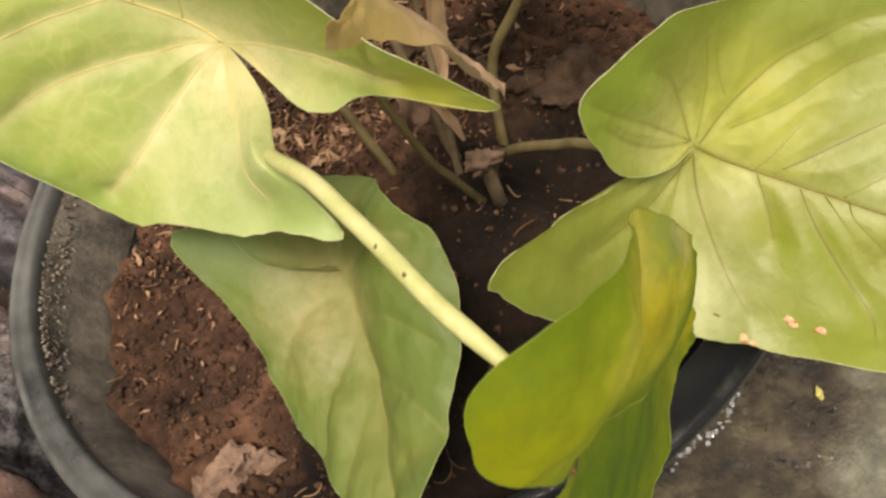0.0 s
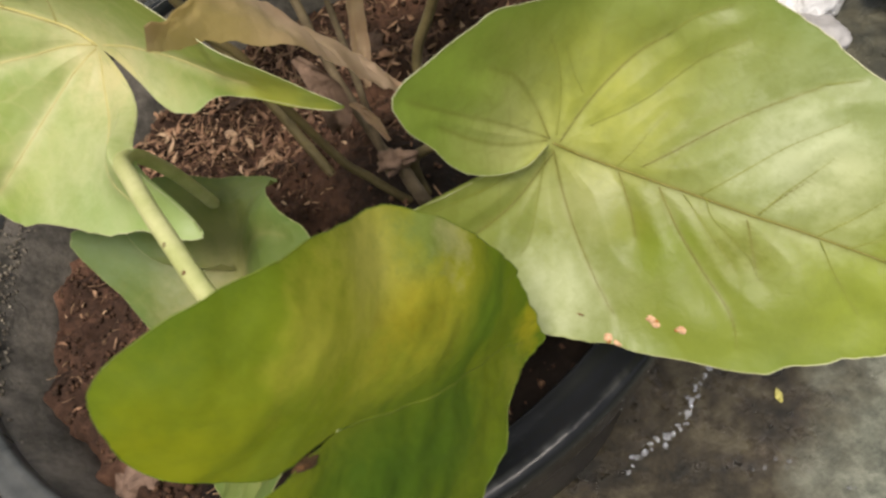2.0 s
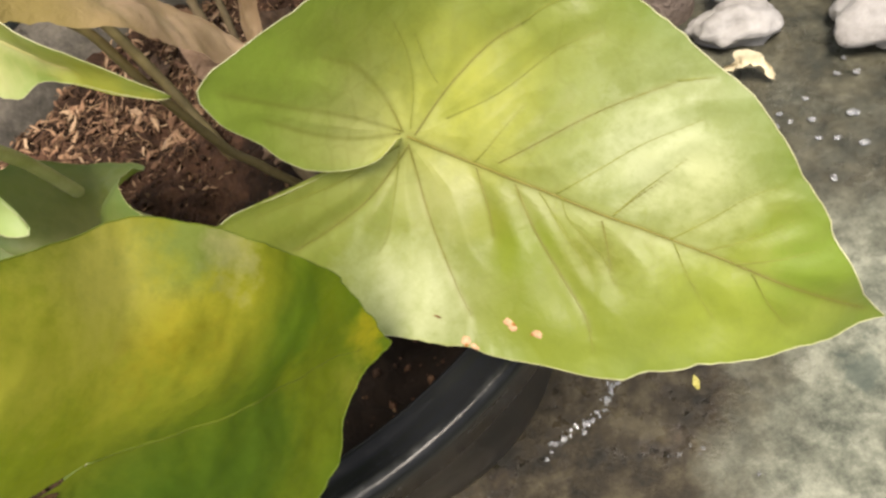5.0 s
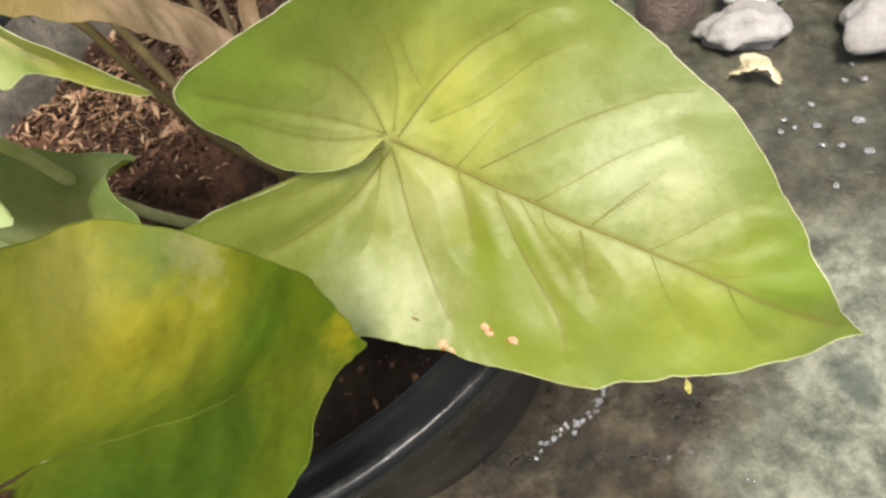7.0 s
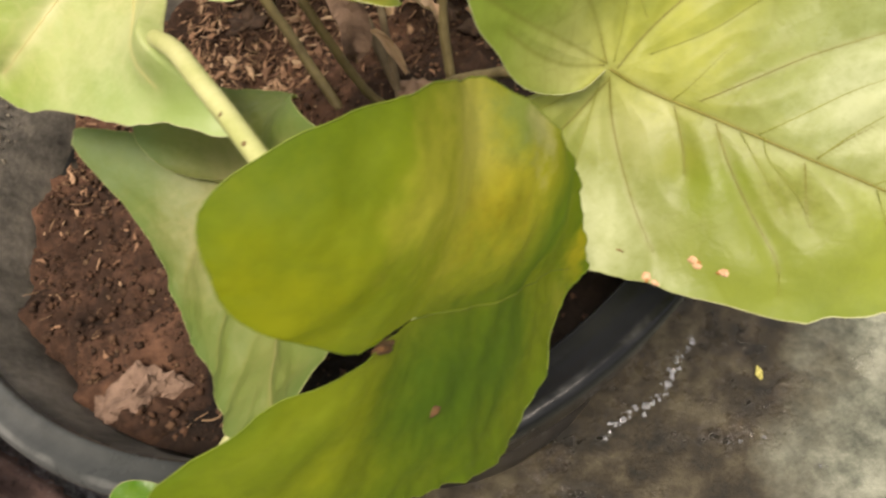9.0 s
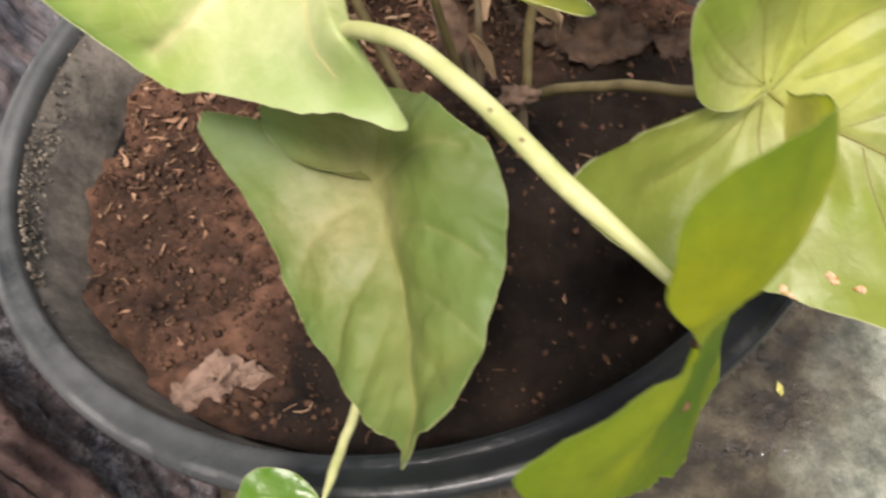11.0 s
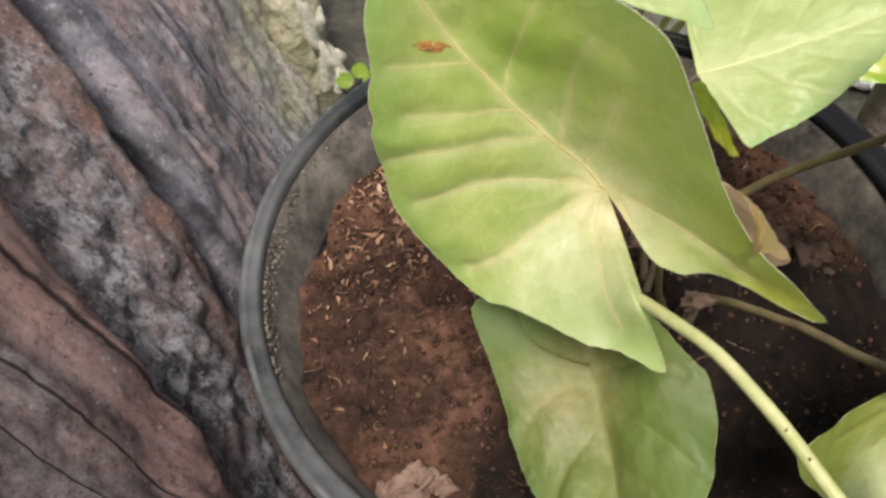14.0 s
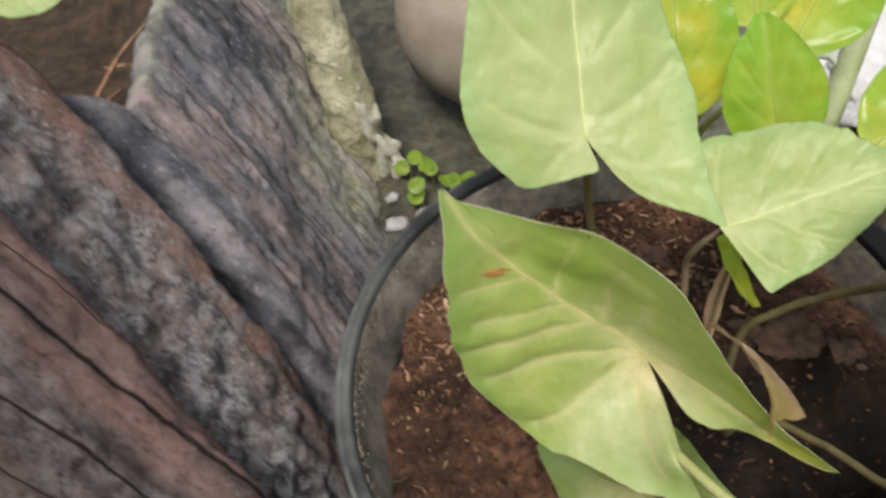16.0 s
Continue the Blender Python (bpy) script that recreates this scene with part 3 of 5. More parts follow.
        faces += [(o + k, o + around + k, o + around + k + 1, o + k + 1) for k in range(around - 1)]
    ob = mesh_object("leaf", pts, faces, material, plant, label)
    pale = np.exp(-((np.abs(b) / 0.10) ** 2)) * np.clip(1.0 - np.abs(a), 0, 1) * 0.45 + 0.45 * np.exp(-((np.hypot(a, b) / 0.16) ** 2))
    pale = np.maximum(pale, halo * bloom * np.clip(1.15 - 1.1 * np.hypot(a, b), 0.15, 1))
    for key, values in (("vein", vein * 0.66), ("edge", np.clip(0.55 * outer**9 + 0.25 * rip * outer**4, 0, 1)), ("pale", np.clip(pale, 0, 1))):
        ob.data.attributes.new(key, "FLOAT", "POINT").data.foreach_set("value", values.astype(np.float32))
    rim = pts[1 + (rows - 1) * around :]
    mesh_object("leaf_margin", *tube(rim[::2], [0.00005, 0.00011 if margin is MARGIN_PALE else 0.00009, 0.00005], 5), margin or MARGIN, ob, "" if margin is RIB_CREASE else "thin pale leaf edge")
    for k, (sa, sb, ra, rb, colour, *turned) in enumerate(scars):
        ct, st = math.cos(radians(sum(turned))), math.sin(radians(sum(turned)))
        sv_, sf_ = [], []
        for i in range(5):
            for j in range(20):
                th = 2 * math.pi * j / 20
                r_ = i / 4 * (1 + 0.45 * noise.noise((math.cos(th) * 1.6, math.sin(th) * 1.6, 9.1 * k + sa * 50)))
                dx, dy = ra * r_ * math.cos(th), rb * r_ * math.sin(th)
                x_, y_ = sa + ct * dx - st * dy, sb + st * dx + ct * dy
                near_ = np.argmin((a - x_) ** 2 + (b - y_) ** 2)
                h_ = w[near_] + (0.00012 + 0.00008 * (k % 2)) / size * (1 - (i / 4) ** 3) * 2 - (0.0003 / size if i == 4 else 0)
                sv_.append(base + size * (x_ * u + y_ * v + h_ * n))
                if i:
                    o = i * 20 + j
                    p_ = i * 20 + (j - 1) % 20
                    sf_.append((p_ - 20, o - 20, o, p_))
        mesh_object("scar", sv_, sf_, colour, ob, "small brown scar")
    def laid(way, deep):
        x_, y_ = way[:, 0], way[:, 1]
        near_ = np.clip(np.hypot(x_, y_) / 0.09, 0, 1)
        wave_ = np.array([noise.noise((p * 7, q * 7, size * 300)) for p, q in way]) * np.clip(np.hypot(x_, y_) * 3, 0, 1)
        h_ = bent(x_, y_, bend) - (sink * deep + quilt) * near_ + 0.022 * wave_ + crumple * np.array([noise.noise((p * 19, q * 19, size * 70)) + 0.5 * noise.noise((p * 41, q * 41, size * 90)) for p, q in way])
        return curled(base + size * (x_[:, None] * u + y_[:, None] * v + h_[:, None] * n), y_)

    if rib:
        middle = spline(lines[0], 50) if lines else np.stack([np.linspace(0, 0.93, 50), np.zeros(50)], 1)
        mesh_object("midrib", *tube(laid(middle, 1.0), [0.0048 * size * ribsize, 0.0034 * size * ribsize, 0.0012 * size * ribsize], 8), rib, ob)
        for line in lines[1:]:
            mesh_object("vein", *tube(laid(spline(line, 30), 0.75), [0.0015 * size, 0.0012 * size, 0.0005 * size], 6), rib, ob)
        for line in fine:
            mesh_object("vein", *tube(laid(spline(line, 30), 0.40) + 0.00003 * n, [0.0011 * size, 0.0009 * size, 0.0003 * size], 6), RIB_FINE, ob)
    return ob


def stalk(owner, points, radii, material=STALK, label="", name="petiole"):
    p = spline(points, 48)
    p += np.array([[0.00025 * noise.noise((k * 0.3, j * 9.0, points[0][0] * 500)) for j in range(3)] for k in range(48)])
    r = np.interp(np.linspace(0, 1, 48), np.linspace(0, 1, len(radii)), radii)
    r[-4:] *= (0.85, 0.7, 0.5, 0.2)
    return mesh_object(name, *tube(p, r, 12), material, owner, label)


def ribbon(spine, widths, sides, cup=0.0, n=40, across=9):
    """A strip along a spine; at each point a width and the way across; cup: how far its middle sinks."""
    p = spline(spine, n)
    s = spline(sides, n)
    s /= np.linalg.norm(s, axis=1)[:, None]
    w = np.interp(np.linspace(0, 1, n), np.linspace(0, 1, len(widths)), widths)
    tan = np.gradient(p, axis=0)
    up = np.cross(tan, s)
    up /= np.linalg.norm(up, axis=1)[:, None] + 1e-12
    verts, faces = [], []
    for i in range(n):
        for k in range(across):
            q = 2 * k / (across - 1) - 1
            rag = 1 + 0.12 * noise.noise((i * 0.35, q * 0.7, spine[0][0] * 300))
            verts.append(p[i] + s[i] * w[i] * 0.5 * q * rag + up[i] * (cup * (q * q) * w[i] + 0.0012 * noise.noise((i * 0.25, q * 2, 4.0))))
    for i in range(n - 1):
        for k in range(across - 1):
            o = i * across + k
            faces.append((o, o + 1, o + across + 1, o + across))
    return verts, faces


def loft(one, two, wave, n=60, across=15):
    """A wrinkled sheet between two edges."""
    p, q = spline(one, n), spline(two, n)
    verts, faces = [], []
    for i in range(n):
        for k in range(across):
            f = k / (across - 1)
            v = p[i] * (1 - f) + q[i] * f
            bulge = wave * (math.sin(math.pi * f) + 0.6 * noise.noise((i * 0.16, f * 3.0, 2.0)) + 0.3 * noise.noise((i * 0.5, f * 7.0, 5.0)))
            verts.append(v + np.array((0.5, 0.3, 0.8)) * bulge)
            if i and k:
                o = i * across + k
                faces.append((o - across - 1, o - across, o, o - 1))
    return verts, faces


def rock(size, seed, squash=(1, 1, 1), level=3, rough=0.35):
    bm = bmesh.new()
    bmesh.ops.create_icosphere(bm, subdivisions=level, radius=1)
    for vert in bm.verts:
        c = vert.co.copy()
        k = 1 + rough * noise.noise(c * 1.3 + Vector((seed * 7.1, 0, 0))) + 0.4 * rough * noise.noise(c * 3.7 + Vector((0, seed * 3.3, 0)))
        vert.co = Vector([c[i] * k * squash[i] * size for i in range(3)])
    verts, faces = [v.co.copy() for v in bm.verts], [[v.index for v in f.verts] for f in bm.faces]
    bm.free()
    return verts, faces


def placed(verts, place, turn=(0, 0, 0)):
    m = pose(*place, *turn)
    return [m @ Vector(v) for v in verts]


GROUND = -0.010
# ---- ground ----
grid = np.sinh(np.linspace(-1, 1, 141) * 4.2)
grid = grid / grid[-1] * 9.0
gv_, gf_ = [], []
for i, y in enumerate(grid):
    for k, x in enumerate(grid):
        near = 1 / (1 + (x * x + y * y) * 4)
        gv_.append((x + 0.08, y, GROUND + near * (0.0016 * noise.noise((x * 60, y * 60, 0)) + 0.003 * noise.noise((x * 14, y * 14, 3)))))
        if i and k:
            o = i * 141 + k
            gf_.append((o - 142, o - 141, o, o - 1))
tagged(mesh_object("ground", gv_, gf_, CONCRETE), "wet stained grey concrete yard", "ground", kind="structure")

# ---- pot ----
pot = new("flower_pot")
tagged(pot, "dusty black plastic pot full of soil on the concrete", "pot")
mesh_object("body", *lathe([(0.0, GROUND + 0.001), (0.082, GROUND + 0.001), (0.084, GROUND + 0.004), (0.1020, 0.108), (0.1050, 0.112)], 128), POT, pot)
def uneven(mesh, lo=0.130, hi=0.136):
    """The lip of the worn pot is a little wider on one side than on the other."""
    out = []
    for x, y, z in mesh[0]:
        k = max(0.0, min(1.0, (0.1168 - math.hypot(x, y)) / 0.0045)) * max(0.0, min(1.0, (z - lo) / (hi - lo)))
        out.append((x - 0.0020 * k, y + 0.0020 * k, z))
    return out, mesh[1]


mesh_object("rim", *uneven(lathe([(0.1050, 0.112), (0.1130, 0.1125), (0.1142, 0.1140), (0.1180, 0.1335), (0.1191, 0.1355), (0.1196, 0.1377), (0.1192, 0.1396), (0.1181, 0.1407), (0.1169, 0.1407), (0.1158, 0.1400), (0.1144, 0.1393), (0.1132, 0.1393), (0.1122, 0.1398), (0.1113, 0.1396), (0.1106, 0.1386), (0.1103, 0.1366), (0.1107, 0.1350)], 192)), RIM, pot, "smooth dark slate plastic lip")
cv, cf = [], []
rnd = random.Random(11)
for _ in range(620):
    a = rnd.gauss(3.08, 0.20) if rnd.random() < 0.75 else rnd.uniform(1.9, 4.3)
    q = rnd.random() ** 1.6
    r_ = 0.1115 - 0.0030 * q
    m = pose(r_ * math.cos(a), r_ * math.sin(a), 0.1362 - 0.013 * q, rnd.uniform(0, 360), rnd.uniform(0, 360), 0)
    s, o = 0.0002 + 0.0007 * rnd.random() ** 2, len(cv)
    cv += [m @ (Vector(k) * s) for k in ((1, 0, 0), (-1, 0, 0), (0, 1, 0), (0, -1, 0), (0, 0, 1), (0, 0, -1))]
    cf += [tuple(o + k for k in f) for f in ((0, 2, 4), (2, 1, 4), (1, 3, 4), (3, 0, 4), (2, 0, 5), (1, 2, 5), (3, 1, 5), (0, 3, 5))]
CRUST = island("lime_crust", (0.0, (0.11, 0.095, 0.075)), (0.6, (0.19, 0.165, 0.13)), (1.0, (0.36, 0.32, 0.25)))
tagged(mesh_object("crust", cv, cf, CRUST, pot), "pale crust of dried dirt under the lip", kind="stuff")
mesh_object("inner_wall", *uneven(lathe([(0.1107, 0.1350), (0.1094, 0.1325), (0.1068, 0.1240), (0.1042, 0.1150), (0.0985, 0.0850)], 128), 0.115, 0.135), INNER, pot, "dust coated inner wall")

# ---- soil ----
def soil_height(x, y):
    return 0.1165 - 0.075 * y + 0.006 * math.exp(-((x - 0.02) ** 2 + (y + 0.02) ** 2) / 0.0018) + 0.010 * noise.noise((x * 28, y * 28, 3.1)) + 0.005 * noise.noise((x * 90, y * 90, 1.1))


sv, sf = lathe([(r, 0.0) for r in np.linspace(0.0005, 0.1062, 130)], 420)
sv = [(x, y, soil_height(x, y) + 0.0024 * noise.noise((x * 260, y * 260, 8)) + 0.0008 * noise.noise((x * 700, y * 700, 2))) for x, y, z in sv]
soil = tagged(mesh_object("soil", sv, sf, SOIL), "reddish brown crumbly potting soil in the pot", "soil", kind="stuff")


def crumbs(count, lo, hi, rnd):
    verts, faces = [], []
    shape = [(1, 0, 0), (-1, 0, 0), (0, 1, 0), (0, -1, 0), (0, 0, 1), (0, 0, -1)]
    tri = [(0, 2, 4), (2, 1, 4), (1, 3, 4), (3, 0, 4), (2, 0, 5), (1, 2, 5), (3, 1, 5), (0, 3, 5)]
    for _ in range(count):
        r, a = 0.103 * math.sqrt(rnd.random()), rnd.uniform(0, 2 * math.pi)
        x, y = r * math.cos(a), r * math.sin(a)
        s = lo + (hi - lo) * rnd.random() ** 5
        if math.hypot(x - 0.040, y + 0.078) < 0.085 and rnd.random() < 0.8:
            continue
        m = pose(x, y, soil_height(x, y) + 0.3 * s, rnd.uniform(0, 360), rnd.uniform(0, 360), rnd.uniform(0, 360))
        o = len(verts)
        verts += [m @ (Vector(c) * s * rnd.uniform(0.6, 1.2)) for c in shape]
        faces += [tuple(o + k for k in f) for f in tri]
    return verts, faces


rnd = random.Random(5)
tagged(mesh_object("soil_crumbs", *crumbs(14000, 0.0003, 0.0017, rnd), CRUMB, soil), kind="stuff")
fv, ff = [], []
def strewn(x, y):
    """How thickly husks cover the soil at a place."""
    return 0.007 + 1.1 * math.exp(-(((x + 0.026) / 0.062) ** 2) - ((y - 0.060) / 0.042) ** 2) + 0.03 * math.exp(-(((x + 0.085) / 0.035) ** 2) - (y / 0.06) ** 2)


for _ in range(3400):
    r, a = 0.102 * math.sqrt(rnd.random()), rnd.uniform(0, 2 * math.pi)
    x, y, d = r * math.cos(a), r * math.sin(a), rnd.uniform(0, math.pi)
    if rnd.random() > 0.012 + 0.75 * strewn(x, y) + 0.05 * (x < -0.03):
        continue
    size, fat = rnd.uniform(0.0012, 0.0048), rnd.uniform(0.00010, 0.00030)
    turn_ = rnd.uniform(-0.9, 0.9)
    line = []
    for q in (-1, -0.35, 0.35, 1):
        px, py = x + size * q * math.cos(d + turn_ * q), y + size * q * math.sin(d + turn_ * q)
        line.append((px, py, soil_height(px, py) + 0.0012 + 0.0012 * math.sin(q * 2 + a) + 0.22 * size * math.sin(3 * a + 2 * q)))
    v_, f_ = tube(spline(line, 7), [fat * 0.6, fat, fat * 0.5], 5)
    o = len(fv)
    fv += v_
    ff += [tuple(o + k for k in f) for f in f_]
hv, hf = [], []
chip_v, chip_f = rock(1.0, 5, (1.0, 0.30, 0.12), 2, 0.7)
for _ in range(4400):
    r, a = 0.102 * math.sqrt(rnd.random()), rnd.uniform(0, 2 * math.pi)
    x, y = r * math.cos(a), r * math.sin(a)
    if rnd.random() > strewn(x, y):
        continue
    m = pose(x, y, soil_height(x, y) + rnd.uniform(0.0008, 0.0022), rnd.uniform(-40, 40), rnd.uniform(-35, 35), rnd.uniform(0, 360))
    s, o, wide_ = (0.0009 + 0.0030 * rnd.random() ** 2) * (1.0 if y > 0.02 else 0.62), len(hv), rnd.uniform(0.5, 1.3)
    bow_ = rnd.uniform(-0.5, 0.5)
    hv += [m @ (Vector((c_[0], c_[1] * wide_ + bow_ * c_[0] ** 2, c_[2])) * s) for c_ in chip_v]
    hf += [tuple(o + k for k in f) for f in chip_f]
HUSK = island("husks", (0.0, (0.18, 0.098, 0.062)), (0.4, (0.31, 0.175, 0.105)), (0.75, (0.42, 0.255, 0.155)), (1.0, (0.56, 0.39, 0.25)))
tagged(mesh_object("husks", hv, hf, HUSK, soil), "tan husk chips scattered in the soil", kind="stuff")
tagged(mesh_object("soil_fibres", fv, ff, FIBRE, soil), "pale coir fibres and chips", kind="stuff")

# ---- trunk ----
def trunk_top(y):
    if y < 0.145:
        return min(0.40, 0.198 + 1.9 * (0.145 - y) ** 0.8)
    return 0.198 - 0.17 * (y - 0.145) * (1 - 0.4 * min(1.0, (y - 0.145) / 0.5))


tv, tf, tg, tm = [], [], [], []
NY, NZ = 520, 180
tz = []
for i in range(NY):
    y = -0.45 + 1.25 * i / (NY - 1)
    top = trunk_top(y)
    for k in range(NZ):
        s = k / (NZ - 1)
        if s < 0.72:
            h = GROUND - 0.01 + (top - GROUND + 0.01) * s / 0.72
            x = -0.1335 - 0.45 * (h - 0.08) - 0.10 * max(0.0, y - 0.10) - 0.22 * max(0.0, -0.06 - y) - 0.05 * max(0, y - 0.3)
        else:
            q = (s - 0.72) / 0.28
            h = top * (1 - 0.15 * q) - 0.25 * q * q
            x = -0.1335 - 0.45 * (top - 0.08) - 0.10 * max(0.0, y - 0.10) - 0.22 * max(0.0, -0.06 - y) - 0.045 * q**0.6
        along = -0.33 * y - 0.86 * h + 0.39 * x
        cross = 0.93 * y - 0.35 * h
        ridge = abs(noise.noise((cross * 26, along * 2.5, 1.0))) + 0.5 * abs(noise.noise((cross * 70, along * 6, 2.0)))
        seam = cross + 0.177 * (along + 0.30)
        lean_ = seam + 0.004 * noise.noise((along * 14, cross * 6, 3.0)) + 0.0016 * noise.noise((along * 60, cross * 30, 6.0))
        high = 1 / (1 + math.exp((along + 0.205) / 0.012))
        step_ = 0.007 / (1 + math.exp((lean_ + 0.031) / 0.0016)) + 0.007 * math.exp(-(((lean_ - 0.028) / 0.009) ** 2)) * high - (0.006 + 0.016 * high) * math.exp(-(((lean_ - 0.045) / 0.0065) ** 2)) + (0.002 + 0.008 * high) / (1 + math.exp((0.053 - lean_) / 0.003))
        if y < 0.17:
            step_ -= 0.22 * max(0.0, 0.105 - h) * min(1.0, (0.17 - y) / 0.05)
        crusty = 1.0 if -0.031 < lean_ < 0.018 else 0.5
        x += step_ + 0.010 * noise.noise((cross * 9, along * 3, 0)) + 0.007 * (0.45 - ridge) * (0.5 if lean_ < -0.031 else 1.0) + 0.0016 * noise.noise((cross * 160, along * 40, 5)) + crusty * (0.0050 * noise.noise((y * 45, h * 45, 4)) + 0.0032 * noise.noise((y * 110, h * 110, 14)) + 0.0016 * noise.noise((y * 260, h * 260, 24)))
        tz.append(lean_)
        tv.append((x, y, h))
        tg.append((cross * 30, along * 5, x * 10))
        crest = 0.75 * math.exp(-(((s - 0.725) / 0.022) ** 2)) * max(0.0, min(1.0, (y - 0.155) / 0.02))
        foot = math.exp(-(((h - 0.03) / 0.05) ** 2)) * max(0.0, min(1.0, (y - 0.17) / 0.06))
        tm.append(max(0.0, min(1.0, (crest + foot) * (0.75 + 0.9 * noise.noise((y * 40, h * 40, 9))))))
        if i and k:
            o = i * NZ + k
            tf.append((o - NZ - 1, o - NZ, o, o - 1))
trunk = new("tree_trunk")
tagged(trunk, "weathered grey brown tree trunk with cracked wood beside the pot", "tree")
mean = [sum(tz[k] for k in f) / 4 for f in tf]
for lo, hi, words, wood in ((-9, -0.031, "smooth pinkish brown wood with long cracks", PLANK), (-0.031, 0.045, "grey lichen crusted bark with a red brown ridge", CRUSTY), (0.045, 9, "weathered blue grey and brown wood with a mossy edge", WOOD)):
    pick = [f for f, c_ in zip(tf, mean) if lo <= c_ < hi]
    used = sorted({k for f in pick for k in f})
    at = {k: n_ for n_, k in enumerate(used)}
    slab = mesh_object("bark", [tv[k] for k in used], [tuple(at[k] for k in f) for f in pick], wood, trunk, words)
    slab.data.attributes.new("grain", "FLOAT_VECTOR", "POINT").data.foreach_set("vector", np.array([tg[k] for k in used], np.float32).ravel())
    slab.data.attributes.new("seam", "FLOAT", "POINT").data.foreach_set("value", np.array([tz[k] for k in used], np.float32))
    slab.data.attributes.new("moss", "FLOAT", "POINT").data.foreach_set("value", np.array([tm[k] for k in used], np.float32))

ev, ef = [], []
for i in range(60):
    for k in range(60):
        x, y = -0.95 + 0.72 * k / 59, -0.5 + 1.7 * i / 59
        edge_ = min(1.0, max(0.0, (0.5 - abs(2 * k / 59 - 1) * 0.5) * 5 + 0.6 * (k > 30)), (0.5 - abs(2 * i / 59 - 1) * 0.5) * 7) 
        edge_ = edge_ * edge_ * (3 - 2 * edge_)
        ev.append((x + 0.05 * noise.noise((y * 6, 1.0, 3.0)) * (k < 20), y + 0.06 * noise.noise((x * 6, 8.0, 3.0)), GROUND - 0.03 + 0.06 * edge_ + 0.035 * noise.noise((x * 9, y * 9, 2)) + 0.012 * noise.noise((x * 40, y * 40, 6))))
        if i and k:
            o = i * 60 + k
            ef.append((o - 61, o - 60, o, o - 1))
LITTER = plain("twig_brown", (0.10, 0.055, 0.03), (0.34, 0.20, 0.12), 90, 0.9, 0.6).m
tagged(mesh_object("earth", ev, ef, DIRT), "dark earth behind the trunk", "ground", kind="structure")

for k in range(16):
    x, y, d = rnd.uniform(-0.42, -0.26), rnd.uniform(0.20, 0.42), rnd.uniform(0, math.pi)
    z, r_ = 0.045 + rnd.uniform(0, 0.02), rnd.uniform(0.02, 0.05)
    v1, f1 = tube(spline([(x - r_ * math.cos(d), y - r_ * math.sin(d), z), (x, y, z + 0.006), (x + r_ * math.cos(d), y + r_ * math.sin(d), z + 0.004 * (k % 3))], 14), [0.0022, 0.0018, 0.001], 7)
    tagged(mesh_object("twig", v1, f1, LITTER), "thin brown twig on the dark earth", "twig", "twigs behind the trunk")
corner = new("corner_plant")
tagged(corner, "pale green leaf of a plant behind the trunk", "plant")
cl = leaf(corner, "", (-0.275, 0.275, 0.215), (-0.235, 0.256, 0.200), (0.1, -0.6, 0.75), (0.1, 0, 0.2, 0.1, 0, 0, 0, 0, 0, 0), [(0, 0.02), (0.1, 0.28), (0.45, 0.42), (0.8, 0.3), (1, 0), (0.8, -0.3), (0.45, -0.42), (0.1, -0.28), (0, -0.02)], LEAF_E, None, rows=20, around=160)
stalk(cl, [(-0.40, 0.29, 0.02), (-0.34, 0.285, 0.16), (-0.275, 0.275, 0.215)], [0.002, 0.0015], STALK_DARK)
# ---- plant ----
plant = new("arrowhead_plant")
tagged(plant, "arrowhead plant with pale green leaves growing in the pot", "plant")
FINE_A = [[(0.43, 0.015), (0.463, 0.086), (0.507, 0.165)], [(0.54, 0.014), (0.585, 0.072), (0.633, 0.140), (0.678, 0.175)], [(0.0, -0.02), (-0.072, -0.107), (-0.130, -0.155), (-0.184, -0.194)],
          [(0.150, 0.0), (0.166, 0.037), (0.187, 0.101), (0.204, 0.142)], [(0.01, 0.02), (-0.013, 0.105), (-0.041, 0.164), (-0.080, 0.214)], [(0.03, 0.12), (-0.002, 0.150), (-0.034, 0.195)],
          [(0.33, 0.01), (0.358, -0.025), (0.441, -0.065), (0.484, -0.105)], [(0.289, 0.0), (0.356, -0.048), (0.439, -0.106)], [(0.32, 0.01), (0.382, 0.095), (0.432, 0.165), (0.503, 0.234)],
          [(0.003, -0.03), (0.034, -0.196), (0.030, -0.247)], [(0.60, 0.013), (0.666, 0.064), (0.725, 0.128)], [(0.07, 0.06), (0.154, 0.149), (0.222, 0.255), (0.281, 0.312)], [(0.66, 0.012), (0.73, 0.050), (0.79, 0.095)],
          [(0.144, 0.277), (0.180, 0.325), (0.23, 0.36)], [(0.437, 0.279), (0.49, 0.305)], [(0.478, -0.211), (0.50, -0.25)], [(0.55, 0.01), (0.60, -0.04), (0.68, -0.10)], [(0.70, 0.01), (0.75, -0.03), (0.82, -0.07)]]
